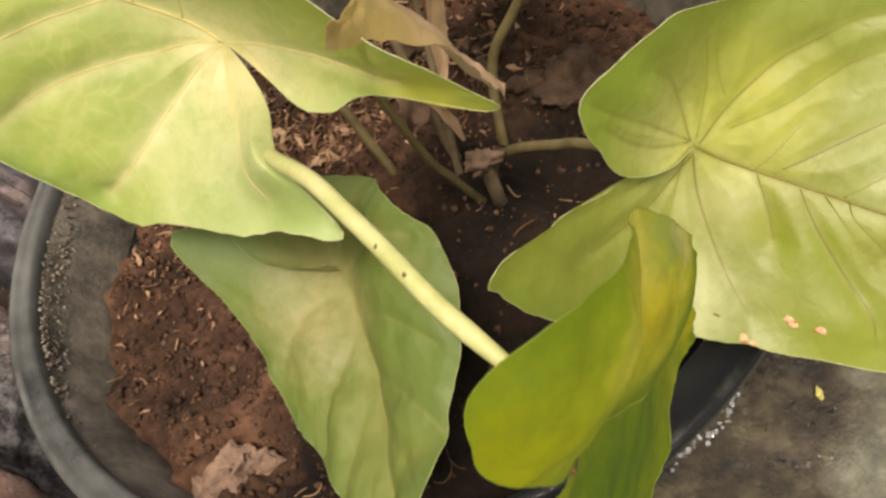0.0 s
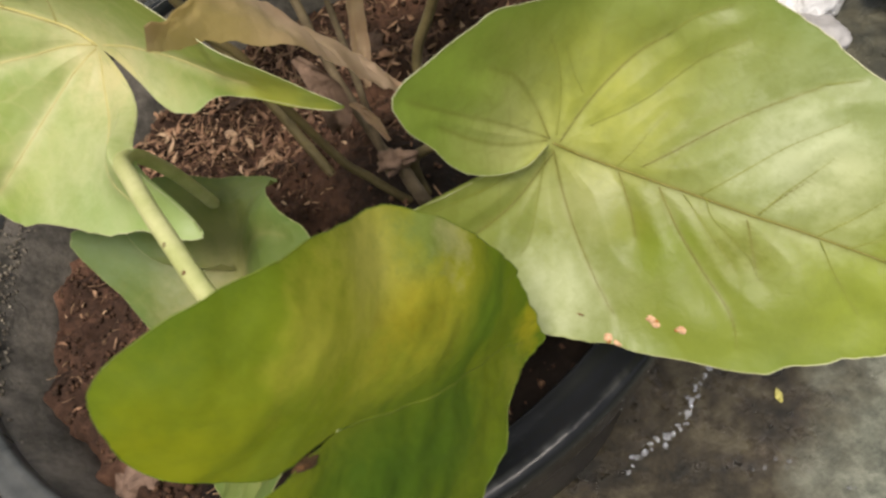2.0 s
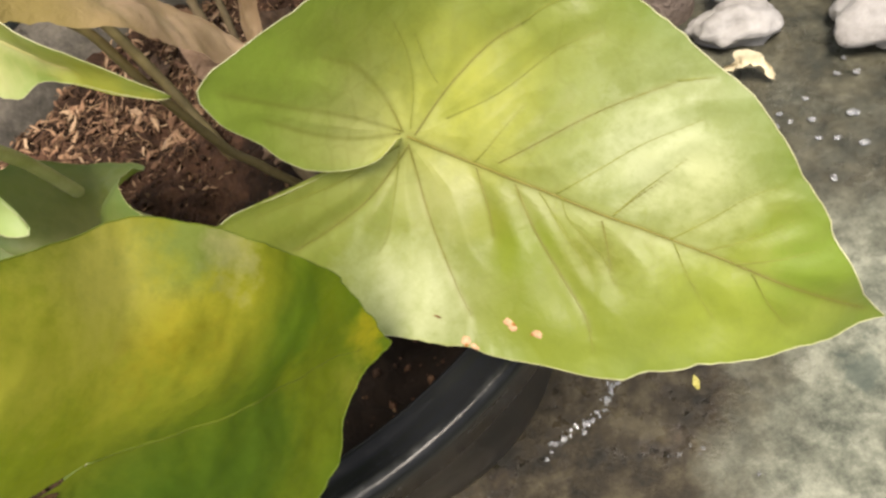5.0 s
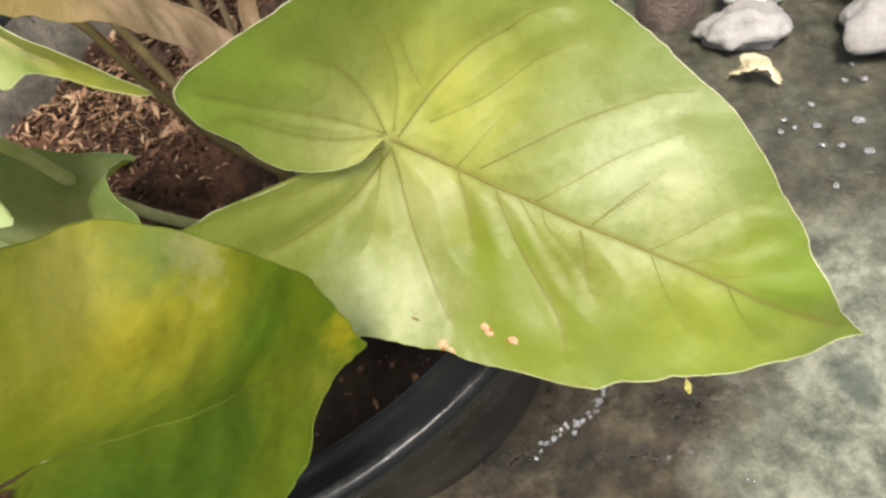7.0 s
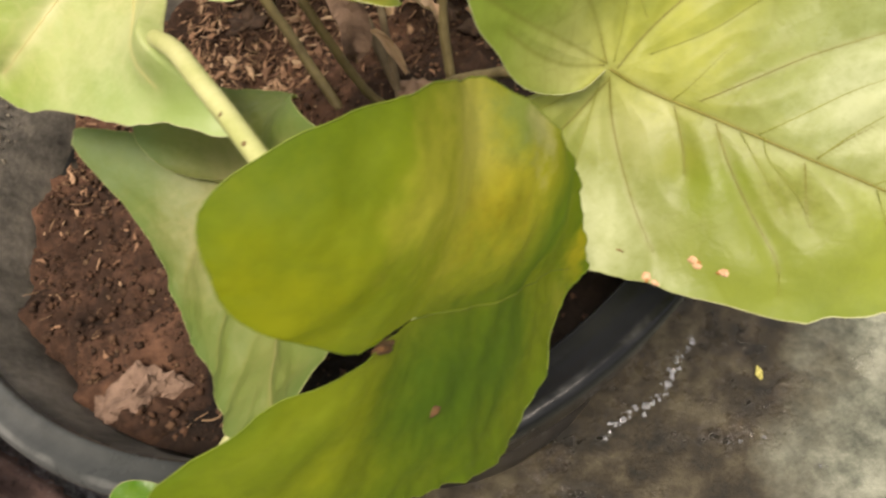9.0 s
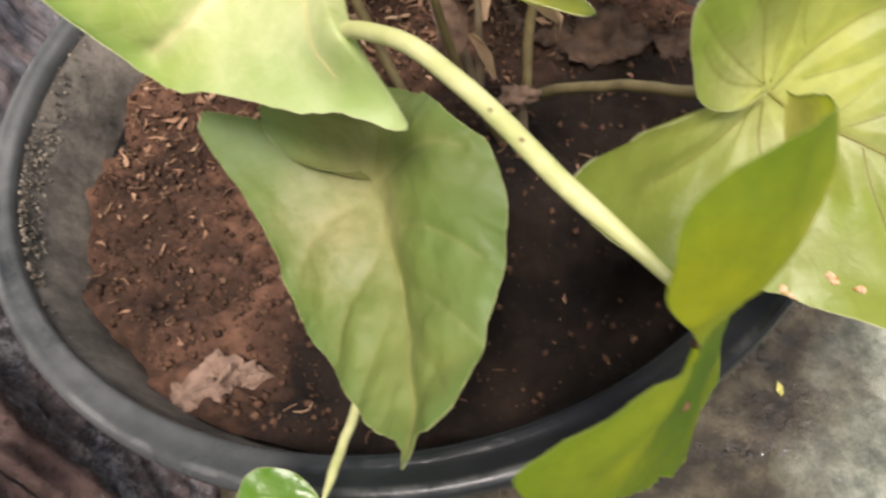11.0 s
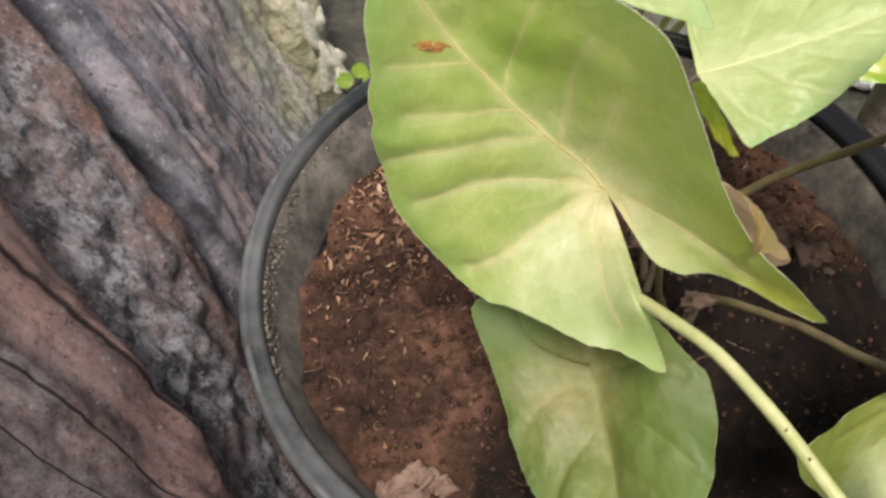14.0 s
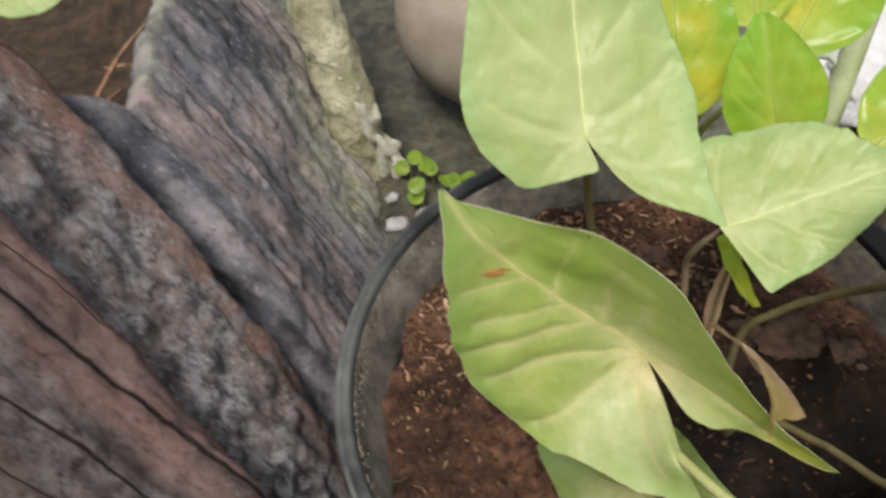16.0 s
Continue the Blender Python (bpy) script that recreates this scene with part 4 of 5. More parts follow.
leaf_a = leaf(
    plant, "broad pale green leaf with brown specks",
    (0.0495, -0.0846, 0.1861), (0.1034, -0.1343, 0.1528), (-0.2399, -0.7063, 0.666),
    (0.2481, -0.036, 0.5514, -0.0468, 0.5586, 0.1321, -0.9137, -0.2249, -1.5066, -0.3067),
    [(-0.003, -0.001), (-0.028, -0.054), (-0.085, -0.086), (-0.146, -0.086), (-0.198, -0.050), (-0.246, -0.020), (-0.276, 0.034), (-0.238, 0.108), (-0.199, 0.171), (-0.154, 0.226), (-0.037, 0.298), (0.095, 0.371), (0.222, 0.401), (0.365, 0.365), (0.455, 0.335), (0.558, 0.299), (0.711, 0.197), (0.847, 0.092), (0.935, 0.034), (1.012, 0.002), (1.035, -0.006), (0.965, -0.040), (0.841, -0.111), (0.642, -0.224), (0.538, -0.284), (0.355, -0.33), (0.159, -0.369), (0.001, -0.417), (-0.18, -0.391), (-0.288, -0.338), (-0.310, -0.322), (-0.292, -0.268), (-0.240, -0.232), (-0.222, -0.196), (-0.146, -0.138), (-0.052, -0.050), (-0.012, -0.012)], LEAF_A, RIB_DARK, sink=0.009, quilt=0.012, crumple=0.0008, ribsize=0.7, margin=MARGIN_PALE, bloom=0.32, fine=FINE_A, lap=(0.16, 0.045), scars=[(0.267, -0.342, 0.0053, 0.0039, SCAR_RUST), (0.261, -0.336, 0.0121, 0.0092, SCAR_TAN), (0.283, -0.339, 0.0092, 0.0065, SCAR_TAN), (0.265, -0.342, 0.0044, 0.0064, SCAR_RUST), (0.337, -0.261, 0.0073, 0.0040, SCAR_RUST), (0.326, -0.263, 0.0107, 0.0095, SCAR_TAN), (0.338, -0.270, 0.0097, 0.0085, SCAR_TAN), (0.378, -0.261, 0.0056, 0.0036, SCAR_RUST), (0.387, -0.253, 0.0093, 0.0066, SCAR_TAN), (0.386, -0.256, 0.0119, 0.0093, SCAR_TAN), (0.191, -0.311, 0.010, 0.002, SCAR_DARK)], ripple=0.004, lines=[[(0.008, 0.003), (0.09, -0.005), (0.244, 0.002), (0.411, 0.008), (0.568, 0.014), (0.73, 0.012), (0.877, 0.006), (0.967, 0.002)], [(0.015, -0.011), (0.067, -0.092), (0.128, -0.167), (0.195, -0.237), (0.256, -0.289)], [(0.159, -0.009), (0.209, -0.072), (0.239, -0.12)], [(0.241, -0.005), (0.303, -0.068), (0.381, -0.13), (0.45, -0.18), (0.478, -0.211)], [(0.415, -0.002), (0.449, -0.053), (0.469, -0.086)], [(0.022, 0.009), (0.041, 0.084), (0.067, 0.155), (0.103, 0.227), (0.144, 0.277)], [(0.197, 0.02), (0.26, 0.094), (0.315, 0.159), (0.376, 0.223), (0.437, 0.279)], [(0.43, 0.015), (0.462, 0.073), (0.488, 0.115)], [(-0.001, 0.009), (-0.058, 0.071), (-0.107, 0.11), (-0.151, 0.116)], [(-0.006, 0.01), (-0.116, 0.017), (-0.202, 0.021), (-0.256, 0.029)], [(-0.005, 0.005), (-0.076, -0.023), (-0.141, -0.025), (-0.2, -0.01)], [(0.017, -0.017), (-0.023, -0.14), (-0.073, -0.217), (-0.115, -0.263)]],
)
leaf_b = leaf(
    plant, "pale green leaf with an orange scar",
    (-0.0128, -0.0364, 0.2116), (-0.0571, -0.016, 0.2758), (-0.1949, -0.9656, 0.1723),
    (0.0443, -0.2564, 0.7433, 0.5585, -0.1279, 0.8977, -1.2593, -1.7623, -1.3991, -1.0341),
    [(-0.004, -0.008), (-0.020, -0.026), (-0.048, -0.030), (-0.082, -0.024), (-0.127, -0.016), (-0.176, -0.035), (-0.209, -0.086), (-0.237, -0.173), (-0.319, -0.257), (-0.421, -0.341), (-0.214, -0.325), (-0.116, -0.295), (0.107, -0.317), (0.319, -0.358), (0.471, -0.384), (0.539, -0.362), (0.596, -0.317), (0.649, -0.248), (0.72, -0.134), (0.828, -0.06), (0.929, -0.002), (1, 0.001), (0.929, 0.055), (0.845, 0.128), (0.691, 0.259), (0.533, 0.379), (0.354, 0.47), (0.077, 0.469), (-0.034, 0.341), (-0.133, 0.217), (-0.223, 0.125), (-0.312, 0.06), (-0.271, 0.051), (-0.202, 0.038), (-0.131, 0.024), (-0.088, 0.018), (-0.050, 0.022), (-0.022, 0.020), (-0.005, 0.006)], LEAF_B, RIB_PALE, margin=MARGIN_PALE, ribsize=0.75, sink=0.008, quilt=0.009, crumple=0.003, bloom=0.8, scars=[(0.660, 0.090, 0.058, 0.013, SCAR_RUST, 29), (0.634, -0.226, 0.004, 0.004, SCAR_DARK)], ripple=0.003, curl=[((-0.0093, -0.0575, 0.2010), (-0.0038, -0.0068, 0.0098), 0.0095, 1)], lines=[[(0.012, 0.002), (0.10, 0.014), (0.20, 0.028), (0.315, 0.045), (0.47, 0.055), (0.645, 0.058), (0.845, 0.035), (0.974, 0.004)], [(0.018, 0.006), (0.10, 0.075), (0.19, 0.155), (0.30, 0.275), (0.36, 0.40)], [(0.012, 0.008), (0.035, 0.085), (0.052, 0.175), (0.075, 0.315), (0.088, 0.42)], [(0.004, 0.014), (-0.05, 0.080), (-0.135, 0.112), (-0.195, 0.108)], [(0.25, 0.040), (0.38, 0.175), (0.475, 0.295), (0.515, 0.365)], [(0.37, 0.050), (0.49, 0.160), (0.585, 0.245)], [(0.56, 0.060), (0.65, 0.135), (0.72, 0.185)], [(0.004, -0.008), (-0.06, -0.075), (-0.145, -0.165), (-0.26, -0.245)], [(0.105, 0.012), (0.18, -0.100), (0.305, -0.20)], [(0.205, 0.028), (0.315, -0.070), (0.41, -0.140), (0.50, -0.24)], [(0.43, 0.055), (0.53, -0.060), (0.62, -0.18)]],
)
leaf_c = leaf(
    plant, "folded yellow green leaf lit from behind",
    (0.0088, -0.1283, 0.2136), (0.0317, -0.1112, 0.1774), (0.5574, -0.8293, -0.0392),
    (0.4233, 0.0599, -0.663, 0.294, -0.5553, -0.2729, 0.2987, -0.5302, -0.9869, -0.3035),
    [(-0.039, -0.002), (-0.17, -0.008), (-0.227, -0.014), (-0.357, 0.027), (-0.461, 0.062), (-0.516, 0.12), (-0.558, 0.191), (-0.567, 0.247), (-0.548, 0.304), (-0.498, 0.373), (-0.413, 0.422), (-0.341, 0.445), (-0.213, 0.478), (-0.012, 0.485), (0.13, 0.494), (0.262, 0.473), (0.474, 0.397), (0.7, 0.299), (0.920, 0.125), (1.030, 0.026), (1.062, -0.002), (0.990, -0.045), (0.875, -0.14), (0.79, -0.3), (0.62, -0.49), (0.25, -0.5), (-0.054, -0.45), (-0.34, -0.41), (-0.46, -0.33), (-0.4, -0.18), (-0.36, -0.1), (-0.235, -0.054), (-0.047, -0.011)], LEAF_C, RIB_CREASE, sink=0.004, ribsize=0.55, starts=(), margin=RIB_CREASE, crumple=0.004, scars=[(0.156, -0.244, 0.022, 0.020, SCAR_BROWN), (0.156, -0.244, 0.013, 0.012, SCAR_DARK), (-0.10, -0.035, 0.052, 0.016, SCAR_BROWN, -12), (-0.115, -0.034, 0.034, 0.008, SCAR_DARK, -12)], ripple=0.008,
)
leaf_d = leaf(
    plant, "drooping dull green leaf",
    (-0.0176, -0.0569, 0.1647), (-0.0288, -0.117, 0.1701), (-0.3875, 0.1539, 0.9089),
    (-0.1803, 0.4974, -0.9101, 0.8791, -0.3777, -0.4648, -2.1076, -0.3493, -0.3023, 1.2367),
    [(0.019, 0.014), (-0.026, -0.134), (-0.087, -0.188), (-0.193, -0.174), (-0.374, -0.045), (-0.321, 0.196), (0.095, 0.404), (0.189, 0.463), (0.276, 0.464), (0.409, 0.435), (0.595, 0.363), (0.694, 0.297), (0.814, 0.24), (0.909, 0.177), (0.951, 0.111), (0.938, 0.045), (1.03, 0.019), (0.918, -0.035), (0.853, -0.109), (0.705, -0.211), (0.553, -0.296), (0.388, -0.366), (0.205, -0.394), (-0.024, -0.388), (-0.151, -0.351), (-0.174, -0.24), (-0.136, -0.094), (0.001, 0.001)], LEAF_D, RIB_DULL, sink=0.010, quilt=0.010, crumple=0.0045, bloom=0.4, ribsize=0.5, lap=(0.2, 0.09), ripple=0.010,
)
leaf_e = leaf(
    plant, "small pale green leaf with a turned under lobe",
    (0.0271, 0.006, 0.2031), (0.0847, 0.0037, 0.2192), (-0.2665, -0.3265, 0.9068),
    (-0.1407, -0.0159, -0.0139, -0.1068, -0.0399, -0.0152, -0.0109, 0.0371, -0.0184, 0.0082),
    [(0.048, 0.03), (0.065, 0.34), (0.101, 0.517), (0.313, 0.487), (0.539, 0.45), (0.746, 0.319), (0.863, 0.137), (0.982, -0.009), (0.875, -0.097), (0.704, -0.211), (0.448, -0.329), (0.177, -0.387), (0.099, -0.393), (0.064, -0.259), (0.025, -0.101), (0.012, -0.051)], LEAF_E, RIB_CREAM, bloom=0.7, crumple=0.004, ripple=0.008,
)
leaf_f = leaf(
    plant, "upright pale green leaf with a broad base",
    (-0.0145, 0.0139, 0.2493), (-0.0059, 0.0678, 0.3112), (-0.05, -0.7498, 0.6598),
    (-0.0331, 0.1413, 0.0578, -0.0213, 0.0684, -0.0381, -0.0302, -0.0623, -0.018, 0.3492),
    [(-0.014, -0.006), (-0.102, -0.031), (-0.118, 0.027), (-0.127, 0.084), (-0.137, 0.218), (-0.083, 0.28), (0.026, 0.365), (0.181, 0.402), (0.392, 0.362), (0.624, 0.291), (0.841, 0.167), (0.999, 0), (0.805, -0.15), (0.526, -0.236), (0.304, -0.313), (0.116, -0.363), (-0.069, -0.365), (-0.212, -0.373), (-0.316, -0.387), (-0.281, -0.315), (-0.222, -0.18), (-0.148, -0.1), (-0.086, -0.058), (-0.039, -0.026), (-0.004, -0.003)], LEAF_E, RIB_CREAM, bloom=0.7, crumple=0.004, ripple=0.006,
)
leaf_g = leaf(
    plant, "pale green leaf with a ragged lobe",
    (0.0586, -0.0438, 0.2297), (0.0894, -0.0298, 0.2544), (-0.3522, -0.5535, 0.7547),
    (-0, 0, 0, 0, 0, -0, -0, -0, -0, 0),
    [(-0.032, -0.011), (-0.263, -0.173), (-0.473, -0.309), (-0.521, -0.324), (-0.605, -0.374), (-0.691, -0.368), (-0.647, -0.228), (-0.526, -0.075), (-0.349, 0.063), (-0.119, 0.233), (0.082, 0.383), (0.275, 0.49), (0.454, 0.509), (0.672, 0.423), (0.863, 0.248), (0.999, 0), (0.678, -0.244), (0.361, -0.415), (0.012, -0.611), (-0.231, -0.665), (-0.228, -0.442), (-0.1, -0.168)], LEAF_E, RIB_CREAM, bloom=0.7, crumple=0.004, ripple=0.010,
)

HEART = (0.026, -0.026, 0.108)
stalk(leaf_a, [HEART, (0.0262, -0.0284, 0.1351), (0.0303, -0.0343, 0.1469), (0.0394, -0.0565, 0.1657), (0.0446, -0.0740, 0.1776), (0.0497, -0.0848, 0.1850)], [0.0019, 0.0013, 0.0012], STALK_DARK, "slim olive stalk")
stalk(leaf_c, [(0.012, -0.026, 0.104), (-0.006, -0.030, 0.125), (-0.016, -0.036, 0.155), (-0.0172, -0.0410, 0.176), (-0.0168, -0.0465, 0.1905), (-0.0156, -0.0530, 0.1992), (-0.0135, -0.0625, 0.2075), (-0.0106, -0.0725, 0.2138), (-0.0066, -0.0838, 0.2183), (-0.0016, -0.1008, 0.2194), (0.0023, -0.1129, 0.2179), (0.0065, -0.1235, 0.2158), (0.0088, -0.1283, 0.2136)], [0.0016, 0.0015, 0.0014, 0.0013, 0.0012], STALK, "pale green stalk with brown specks")
for k, s in enumerate((0.66, 0.70)):
    at = np.array([(-0.0020, -0.0992, 0.2194), (-0.0004, -0.1045, 0.2191)][k]) + np.array((-0.0004, 0, 0.0011))
    v1, f1 = rock(0.0004, 80 + k, (1.3, 0.8, 0.4), 2, 0.5)
    mesh_object("scar", placed(v1, at, (0, 0, 60)), f1, SCAR_BROWN, leaf_c, "brown speck on the stalk")
stalk(leaf_b, [HEART, (0.0151, -0.0313, 0.1441), (0.0111, -0.0320, 0.1573), (0.0076, -0.0327, 0.1819), (0.0060, -0.0328, 0.1966), (-0.002, -0.0330, 0.2085), (-0.0128, -0.0358, 0.2108)], [0.0013, 0.0011, 0.0009], STALK_DARK)
stalk(leaf_d, [(0.014, -0.030, 0.104), (0.0, -0.042, 0.118), (-0.012, -0.053, 0.142), (-0.0176, -0.0569, 0.1640)], [0.0013, 0.0010], STALK_DARK)
stalk(leaf_e, [(0.022, -0.014, 0.108), (0.0190, 0.000, 0.150), (0.0196, 0.0087, 0.1789), (0.0204, 0.0078, 0.1903), (0.0271, 0.0060, 0.2026)], [0.0016, 0.0011], STALK_DRY, "pale dry stalk")
stalk(leaf_f, [(0.004, -0.004, 0.108), (-0.004, 0.018, 0.150), (-0.0104, 0.0219, 0.1991), (-0.0145, 0.0145, 0.2485)], [0.0017, 0.0012], STALK_DARK)
stalk(leaf_g, [(0.034, -0.012, 0.108), (0.0400, -0.004, 0.145), (0.0500, -0.0080, 0.1650), (0.0573, -0.0141, 0.1791), (0.0641, -0.0269, 0.2018), (0.0590, -0.0430, 0.2290)], [0.0016, 0.0012], STALK_DARK)
for k, (top, mid) in enumerate((((0.0292, -0.0019, 0.1979), (0.026, -0.004, 0.17)),)):
    stalk(plant, [(0.016 + 0.005 * k, -0.020 - 0.002 * k, 0.106), mid, top], [0.0014, 0.0010, 0.0006], STALK_DRY, "withered brown stem", "stem")
# the young leaf low at the front
leaf_n = leaf(plant, "small glossy young green leaf", (-0.0450, -0.1142, 0.1562), (-0.0571, -0.1255, 0.1484), (-0.30, -0.45, 0.84), (0.1, 0, -0.15, 0.25, 0, 0, 0, 0, 0, 0),
    [(0, 0.02), (0.02, 0.2), (0.04, 0.42), (0.15, 0.56), (0.5, 0.46), (1.0, 0.0), (0.6, -0.6), (0.2, -0.78), (-0.03, -0.72), (-0.14, -0.5), (-0.15, -0.3), (-0.07, -0.1), (0, -0.02)], LEAF_N, None, rows=24, around=160)
stalk(leaf_n, [(-0.020, -0.065, 0.112), (-0.030, -0.084, 0.138), (-0.0359, -0.0955, 0.1462), (-0.0450, -0.1142, 0.1560)], [0.0013, 0.0009])
# the withered leaf that hangs over the edge of another
v1, f1 = loft([(0.0028, -0.0696, 0.2260), (0.0060, -0.0662, 0.2220), (0.0100, -0.0632, 0.2188), (0.0196, -0.0613, 0.2098), (0.0245, -0.0550, 0.1970), (0.0290, -0.0475, 0.1830), (0.0322, -0.0407, 0.1711)],
              [(0.0034, -0.0685, 0.2266), (0.0090, -0.0590, 0.2232), (0.0110, -0.0490, 0.2205), (0.0140, -0.0300, 0.2030), (0.0165, -0.0160, 0.1850), (0.0245, -0.0218, 0.1773), (0.0318, -0.0395, 0.1715)], 0.0022)
mesh_object("dead_leaf", v1, f1, DEAD, plant, "broad papery dry brown leaf")
v1, f1 = ribbon([(0.0255, -0.0060, 0.1500), (0.0290, 0.0010, 0.1600), (0.0330, 0.0060, 0.1690), (0.0370, 0.0100, 0.1800)], [0.002, 0.0062, 0.0050, 0.001], [(0.9, -0.3, 0.1), (0.8, -0.3, 0.3)], 0.3, 30)
mesh_object("dead_leaf", v1, f1, DEAD, plant, "upright dry brown sheath")
v1, f1 = ribbon([(0.0271, 0.0040, 0.2020), (0.0262, -0.0080, 0.2030), (0.0258, -0.0180, 0.2020), (0.0267, -0.0225, 0.2000)], [0.004, 0.007, 0.006, 0.003], [(0.9, 0.1, -0.3), (0.9, 0.0, -0.3)], -0.15, 24)
mesh_object("leaf_fold", v1, f1, LEAF_C, leaf_e, "turned under olive lobe")

# ---- small things on the soil ----
for k, (p, size, sq, turn) in enumerate((((-0.0690, -0.0665, 0.1205), 0.0078, (1.0, 0.85, 0.6), 25), ((-0.0790, -0.0670, 0.1200), 0.0052, (1.2, 0.8, 0.55), 60))):
    v1, f1 = rock(size, 3 + k, sq, 4, 0.7)
    v1 = [v * (1 + 0.20 * noise.cell(v * 260) * (v.z > 0) + 0.10 * noise.noise(v * 520)) for v in v1]
    tagged(mesh_object("stone", placed(v1, p, (14, -6, turn)), f1, FLAKE, smooth=False), "rough pale brown stone chip on the soil", "stone", "stones on the soil")
for k, (p, size) in enumerate((((0.0683, 0.0034, 0.117), 0.009), ((0.0544, 0.0120, 0.116), 0.007), ((0.045, 0.030, 0.114), 0.006), ((0.085, -0.01, 0.117), 0.006), ((0.03, 0.06, 0.112), 0.007), ((-0.02, 0.07, 0.111), 0.006))):
    v1, f1 = rock(size, 13 + k, (1.1, 0.9, 0.6), 4, 1.0)
    v1 = [v * (1 + 0.16 * noise.noise(v * 420) + 0.08 * noise.noise(v * 1100)) for v in v1]
    tagged(mesh_object("clod", placed(v1, p, (0, 0, 40 * k)), f1, CLOD), "brown clod of earth on the soil", "clod", "clods on the soil")
v1, f1 = ribbon([(0.0130, -0.0040, 0.168), (0.0165, -0.0070, 0.158), (0.0150, -0.0075, 0.148), (0.0110, -0.0030, 0.138)], [0.003, 0.009, 0.008, 0.002], [(0.9, -0.3, 0.2), (0.9, -0.3, -0.1)], 0.3, 24)
mesh_object("dead_leaf", v1, f1, FLAKE, plant, "withered pink leaf sheath")
v1, f1 = ribbon([(0.0200, -0.0120, 0.153), (0.0224, -0.0127, 0.1476), (0.0240, -0.0160, 0.138)], [0.002, 0.0035, 0.001], [(0.9, -0.3, 0.2), (0.9, -0.3, -0.1)], 0.3, 16)
mesh_object("dead_leaf", v1, f1, DEAD, plant, "withered yellow leaf sheath")
v1, f1 = rock(0.0030, 31, (1.3, 0.7, 1.0), 4, 1.1)
mesh_object("stub", placed(v1, (0.0236, -0.0355, 0.1495)), f1, FLAKE, plant, "cut pinkish stem stub")
stalk(plant, [HEART, (0.0245, -0.0330, 0.13), (0.0238, -0.0352, 0.1470)], [0.0022, 0.0018], STALK_DRY, "cut brown stem", "stem")

# ---- small things on the ground ----
drop_v, drop_f = rock(1.0, 2, (1.25, 1, 0.45), 3, 0.35)
chain = spline([(0.092, -0.062, 0), (0.090, -0.066, 0), (0.074, -0.078, 0), (0.065, -0.081, 0), (0.053, -0.082, 0), (0.044, -0.085, 0)], 60)
first = None
# beads added where the wet concrete only glints
GLINTS = [(0.249, 0.013), (0.241, 0.007), (0.248, 0.003), (0.208, 0.002), (0.209, -0.004), (0.203, -0.003), (0.217, -0.008), (0.213, -0.018), (0.219, -0.022), (0.232, -0.014), (0.2335, -0.0155), (0.222, 0.003), (0.205, -0.038), (0.226, -0.030)]
for k in range(77 + len(GLINTS)):
    if k < 60:
        x, y, s = chain[k][0] + rnd.gauss(0, 0.0013), chain[k][1] + rnd.gauss(0, 0.0012), 0.00025 + 0.0010 * rnd.random() ** 2.5
    elif k < 74:
        q = rnd.random()
        x, y, s = 0.081 + 0.016 * q + rnd.gauss(0, 0.002), -0.106 - 0.003 * q + rnd.gauss(0, 0.0015), 0.00025 + 0.0007 * rnd.random() ** 2
    elif k < 77:
        x, y, s = 0.110 + rnd.gauss(0, 0.002), -0.126 + rnd.gauss(0, 0.002), rnd.uniform(0.0003, 0.0008)
    else:
        x, y, s = *GLINTS[k - 77], rnd.uniform(0.0010, 0.0018)
    if first is None:
        first = mesh_object("bubble_glint", [Vector(v) for v in drop_v], drop_f, BUBBLE)
        tagged(first, "shiny bubble or glint bead on the wet concrete", "bubble", "bubbles on the concrete")
        ob = first
    else:
        ob = copy_thing(first, Matrix())
    ob.matrix_basis = Matrix.LocRotScale((x, y, GROUND + 0.0012 + 0.2 * s), Euler((0, 0, rnd.uniform(0, 6))), (s, s, s))
v1, f1 = ribbon([(0.1065, -0.0905, GROUND + 0.004), (0.1072, -0.0878, GROUND + 0.0045), (0.1080, -0.0850, GROUND + 0.004)], [0.001, 0.0032, 0.001], [(1, 0, 0), (1, 0, 0)], 0.2, 16)
tagged(mesh_object("leaf_scrap", v1, f1, plain("scrap_yellow", (0.36, 0.33, 0.08), (0.50, 0.47, 0.16)).m), "small yellow leaf scrap on the concrete", "leaf")
v1, f1 = ribbon([(0.2010, 0.0350, GROUND + 0.004), (0.2050, 0.0325, GROUND + 0.008), (0.2085, 0.0280, GROUND + 0.011), (0.2120, 0.0240, GROUND + 0.008), (0.2170, 0.0190, GROUND + 0.005)], [0.002, 0.005, 0.009, 0.007, 0.002], [(0.6, 0.7, 0), (0.4, 0.7, 0.6), (0.7, 0.6, -0.3), (0.5, 0.6, 0.6)], 0.6, 40, 13)
v1 = [np.array(p) + 0.0022 * np.array(noise.noise_vector(Vector(p) * 210)) for p in v1]
tagged(mesh_object("leaf_scrap", v1, f1, plain("scrap_cream", (0.40, 0.34, 0.22), (0.62, 0.56, 0.40)).m), "crumpled cream dry leaf on the wet concrete", "leaf")
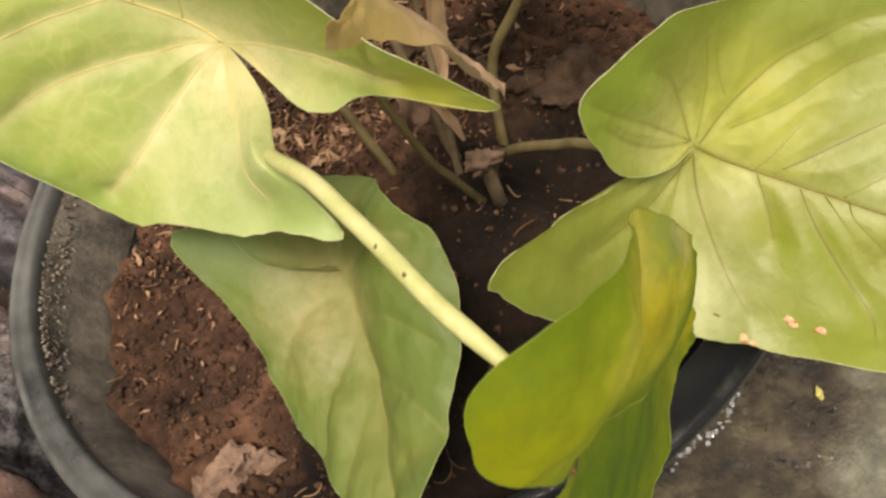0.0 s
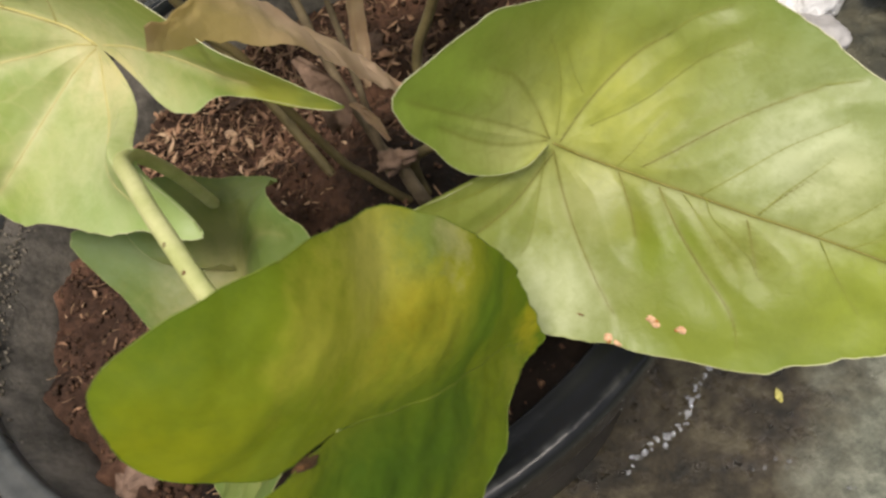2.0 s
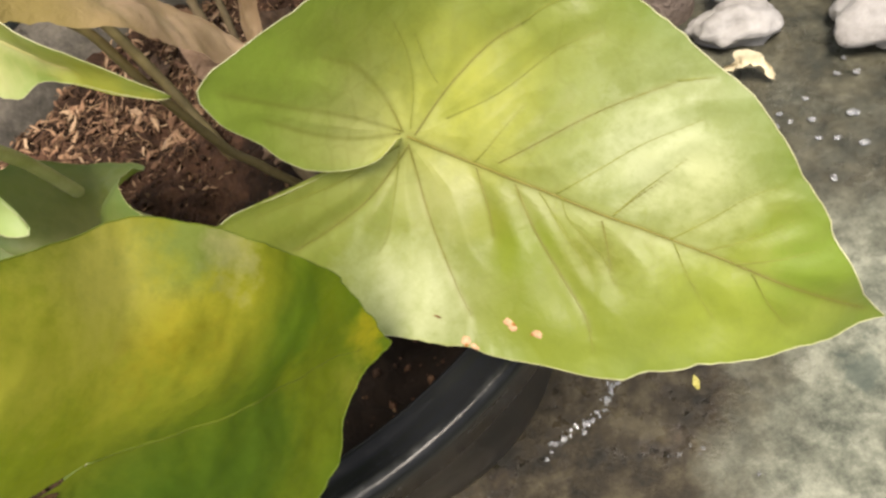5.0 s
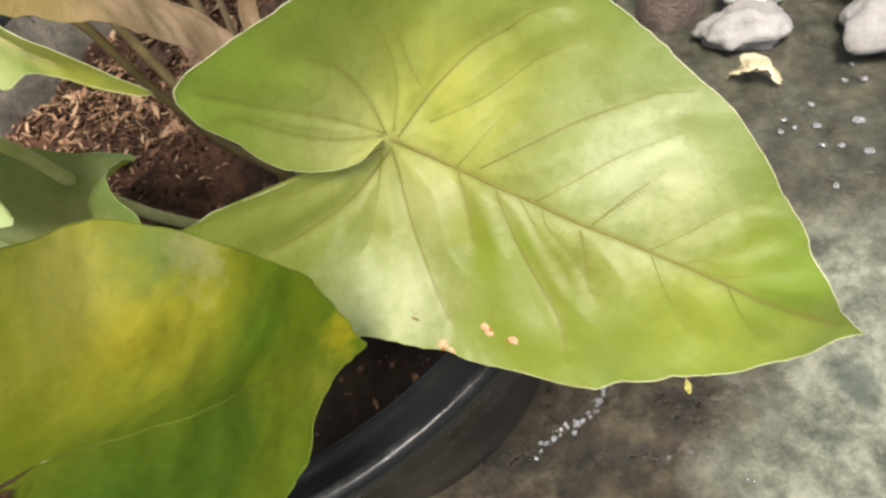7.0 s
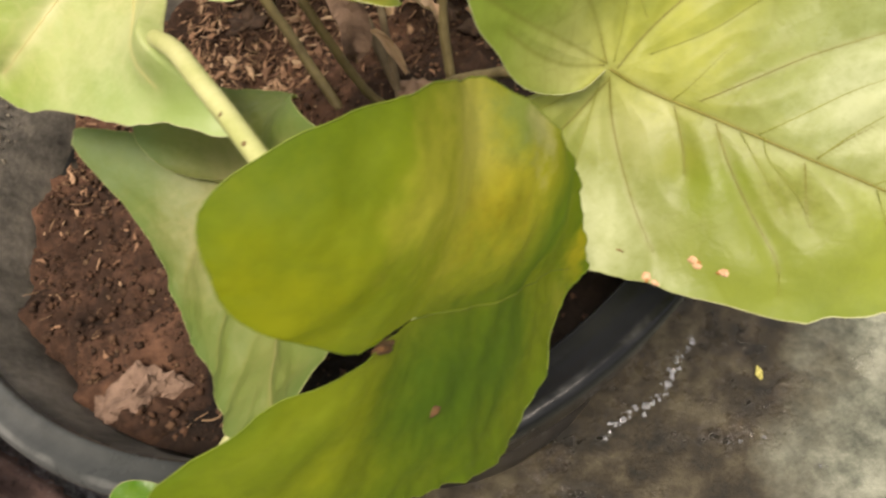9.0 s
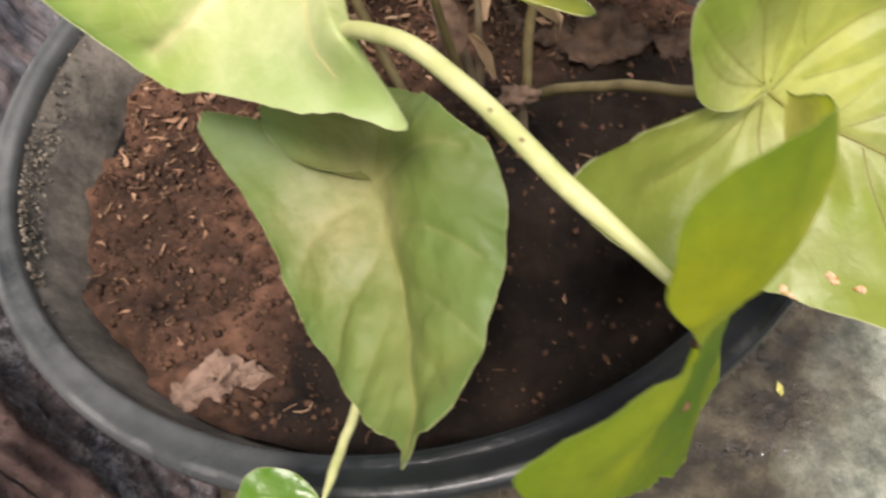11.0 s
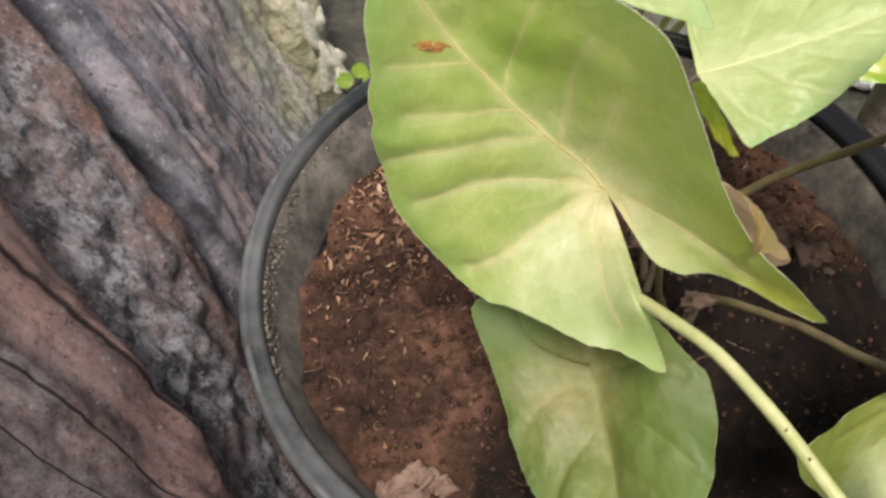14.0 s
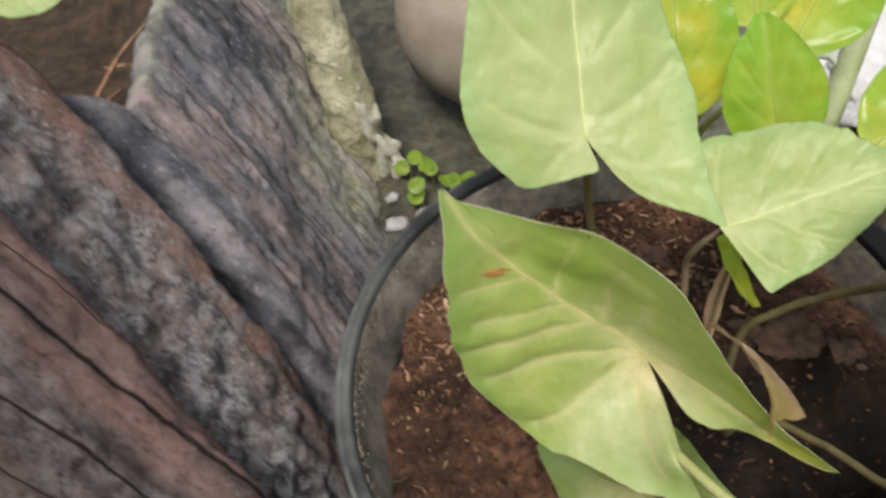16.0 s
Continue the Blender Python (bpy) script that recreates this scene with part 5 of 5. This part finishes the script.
for k, (p, size, sq, mat, label, cat) in enumerate((
    ((0.240, 0.074, 0.004), 0.017, (1.1, 0.8, 0.8), WHITE, "white lump on the concrete", "foam"),
    ((0.300, 0.060, 0.010), 0.034, (1.2, 0.8, 0.5), WHITE, "white lump on the concrete", "foam"),
    # next three lumps are added in place of overexposed bright background
    ((0.330, 0.330, 0.010), 0.060, (1.5, 0.9, 0.4), WHITE, "white lump on the concrete", "foam"),
    ((0.268, 0.240, 0.004), 0.046, (1.4, 0.9, 0.4), WHITE, "white lump on the concrete", "foam"),
    ((0.300, 0.165, 0.000), 0.030, (1.2, 0.9, 0.5), WHITE, "white lump on the concrete", "foam"),
    ((0.220, 0.054, -0.002), 0.015, (1.3, 0.8, 0.7), GREYBLOCK, "rough grey lump of rubble on the concrete", "rubble"),
    ((0.285, 0.020, 0.000), 0.026, (1.3, 0.9, 0.5), GREYBLOCK, "rough grey lump of rubble on the concrete", "rubble"),
    ((0.340, -0.010, 0.002), 0.030, (1.2, 0.9, 0.5), GREYBLOCK, "rough grey lump of rubble on the concrete", "rubble"),
)):
    v1, f1 = rock(size, 40 + k, sq, 4, 0.42)
    v1 = [v * (1 + 0.05 * noise.noise(v * 90) + 0.04 * noise.noise(v * 300)) for v in v1]
    tagged(mesh_object("rubble" if mat is GREYBLOCK else "white_lump", placed(v1, p, (0, 0, 30 * k)), f1, mat), label, cat)
v1, f1 = tube(spline([(0.203, 0.092, GROUND - 0.01), (0.207, 0.100, 0.06), (0.212, 0.112, 0.2), (0.216, 0.13, 0.4)], 40), [0.017, 0.014, 0.012], 20)
v1 = [np.array(p) + 0.002 * noise.noise(Vector(p) * 120) for p in v1]
tagged(mesh_object("branch", v1, f1, BARK), "upright dark brown woody stem", "stem")

# ---- things behind the pot ----
big = [(0.0, -0.01), (0.030, -0.008), (0.055, 0.008), (0.074, 0.035), (0.080, 0.062), (0.074, 0.09), (0.058, 0.112), (0.050, 0.118), (0.052, 0.124), (0.046, 0.124), (0.044, 0.11)]
jar = new("clay_jar")
tagged(jar, "round smooth greyish beige clay jar behind the pot", "jar")
for piece, profile in (("body", big[:8]), ("neck", big[7:])):
    v1, f1 = lathe(profile, 64)
    mesh_object(piece, [(x + 0.016, y + 0.345, z) for x, y, z in v1], f1, STONE, jar)
v1, f1 = tube(spline([(-0.112, 0.285, GROUND - 0.02), (-0.110, 0.300, 0.05), (-0.116, 0.34, 0.13), (-0.125, 0.40, 0.22)], 60), [0.022, 0.018, 0.014], 28)
v1 = [np.array(p) + 0.004 * noise.noise(Vector(p) * 60) + 0.002 * noise.noise(Vector(p) * 200) for p in v1]
MOSS = plain("lichen_bark", (0.16, 0.15, 0.07), (0.55, 0.53, 0.38), 45, 0.9, 0.9, 0.004).m
root = tagged(mesh_object("mossy_root", v1, f1, MOSS), "lichen covered root beside the trunk", "root")
LICHEN = plain("white_lichen", (0.34, 0.33, 0.24), (0.66, 0.65, 0.55), 200, 0.9, 0.9, 0.002).m
for k, (p, size) in enumerate((((-0.094, 0.280, 0.004), 0.016), ((-0.098, 0.285, 0.035), 0.013), ((-0.103, 0.300, 0.065), 0.012), ((-0.097, 0.300, 0.050), 0.009), ((-0.112, 0.335, 0.120), 0.010), ((-0.086, 0.272, -0.006), 0.010))):
    v1, f1 = rock(size, 90 + k, (0.7, 0.6, 1.3), 3, 0.9)
    mesh_object("lichen", placed(v1, p, (0, 0, 30 * k)), f1, LICHEN, root, "crusty white lichen")
weed = new("weed")
tagged(weed, "small weeds with round yellow green leaves", "weed")
for k in range(11):
    x, y = -0.072 + rnd.uniform(-0.014, 0.034), 0.235 + rnd.uniform(-0.02, 0.03)
    z = rnd.uniform(0.0, 0.018)
    d = rnd.uniform(0, 6.28)
    l = leaf(weed, "", (x, y, z), (x + 0.014 * math.cos(d), y + 0.014 * math.sin(d), z + 0.002), (rnd.uniform(-0.3, 0.3), -0.4, 0.85), (0.1, 0, 0.3, 0.1, 0, 0, 0, 0, 0, 0),
        [(0, 0.03), (0.05, 0.25), (0.35, 0.42), (0.75, 0.32), (1, 0), (0.75, -0.32), (0.35, -0.42), (0.05, -0.25), (0, -0.03)], WEED, None, rows=8, around=48)
    stalk(l, [(x, y, GROUND), (x + 0.002, y, 0.5 * z), (x, y, z)], [0.0006, 0.0005], STALK_DARK)
for k in range(7):
    x, y = -0.085 + rnd.uniform(-0.012, 0.02), 0.195 + rnd.uniform(-0.03, 0.05)
    v1, f1 = rock(rnd.uniform(0.004, 0.009), 60 + k, (1.2, 0.9, 0.7), 2, 0.5)
    tagged(mesh_object("stone", placed(v1, (x, y, GROUND + 0.003)), f1, GREYBLOCK), "small grey stone on the ground", "stone", "stones behind the pot")
# the brighter plant behind
back = new("foliage_plant")
tagged(back, "glossy bright green and yellow foliage plant behind the pot", "plant")
oval = [(0, 0.02), (0.04, 0.16), (0.22, 0.30), (0.5, 0.33), (0.8, 0.2), (1, 0), (0.8, -0.2), (0.5, -0.33), (0.22, -0.30), (0.04, -0.16), (0, -0.02)]
for base, tip, face in (((0.0814, 0.0607, 0.165), (0.078, 0.0920, 0.2120), (-0.4, -0.6, 0.7)), ((0.0500, 0.0919, 0.165), (0.058, 0.1350, 0.2230), (-0.2, -0.7, 0.6)), ((0.088, 0.11, 0.19), (0.098, 0.155, 0.225), (-0.2, -0.6, 0.7)), ((0.10, 0.10, 0.18), (0.150, 0.150, 0.20), (-0.2, -0.5, 0.8)), ((0.16, 0.10, 0.10), (0.235, 0.13, 0.12), (0.1, -0.4, 0.9))):
    l = leaf(back, "", base, tip, face, (0.25, 0, -0.3, 0.25, 0, 0, 0, 0, 0, 0), oval, LEAF_H, RIB_GREEN, rows=30, around=200)
    stalk(l, [(0.10 + 0.3 * (base[0] - 0.08), 0.17, GROUND), (0.4 * base[0] + 0.05, 0.15, 0.08), base], [0.003, 0.0015], STALK)
v1, f1 = tube(spline([(0.150, 0.125, GROUND), (0.158, 0.135, 0.05), (0.172, 0.150, 0.11), (0.190, 0.170, 0.19)], 40), [0.0075, 0.007, 0.005], 16)
mesh_object("stem", v1, f1, plain("stem_silver", (0.30, 0.34, 0.18), (0.50, 0.54, 0.36), 60, 0.5).m, back, "thick silvery green stem")
for k in range(8):
    p = Vector((0.164 + 0.004 * k, 0.150 + 0.003 * k, 0.10 + 0.012 * k))
    v1, f1 = tube(spline([tuple(p), tuple(p + Vector((-0.006, 0.004, 0.006))), tuple(p + Vector((-0.018, 0.006, 0.004)))], 16), [0.0016, 0.0030, 0.0008], 10)
    mesh_object("bract", v1, f1, plain("bract_silver", (0.42, 0.46, 0.40), (0.66, 0.68, 0.62), 80, 0.35).m if k == 0 else bpy.data.materials["bract_silver"], back)
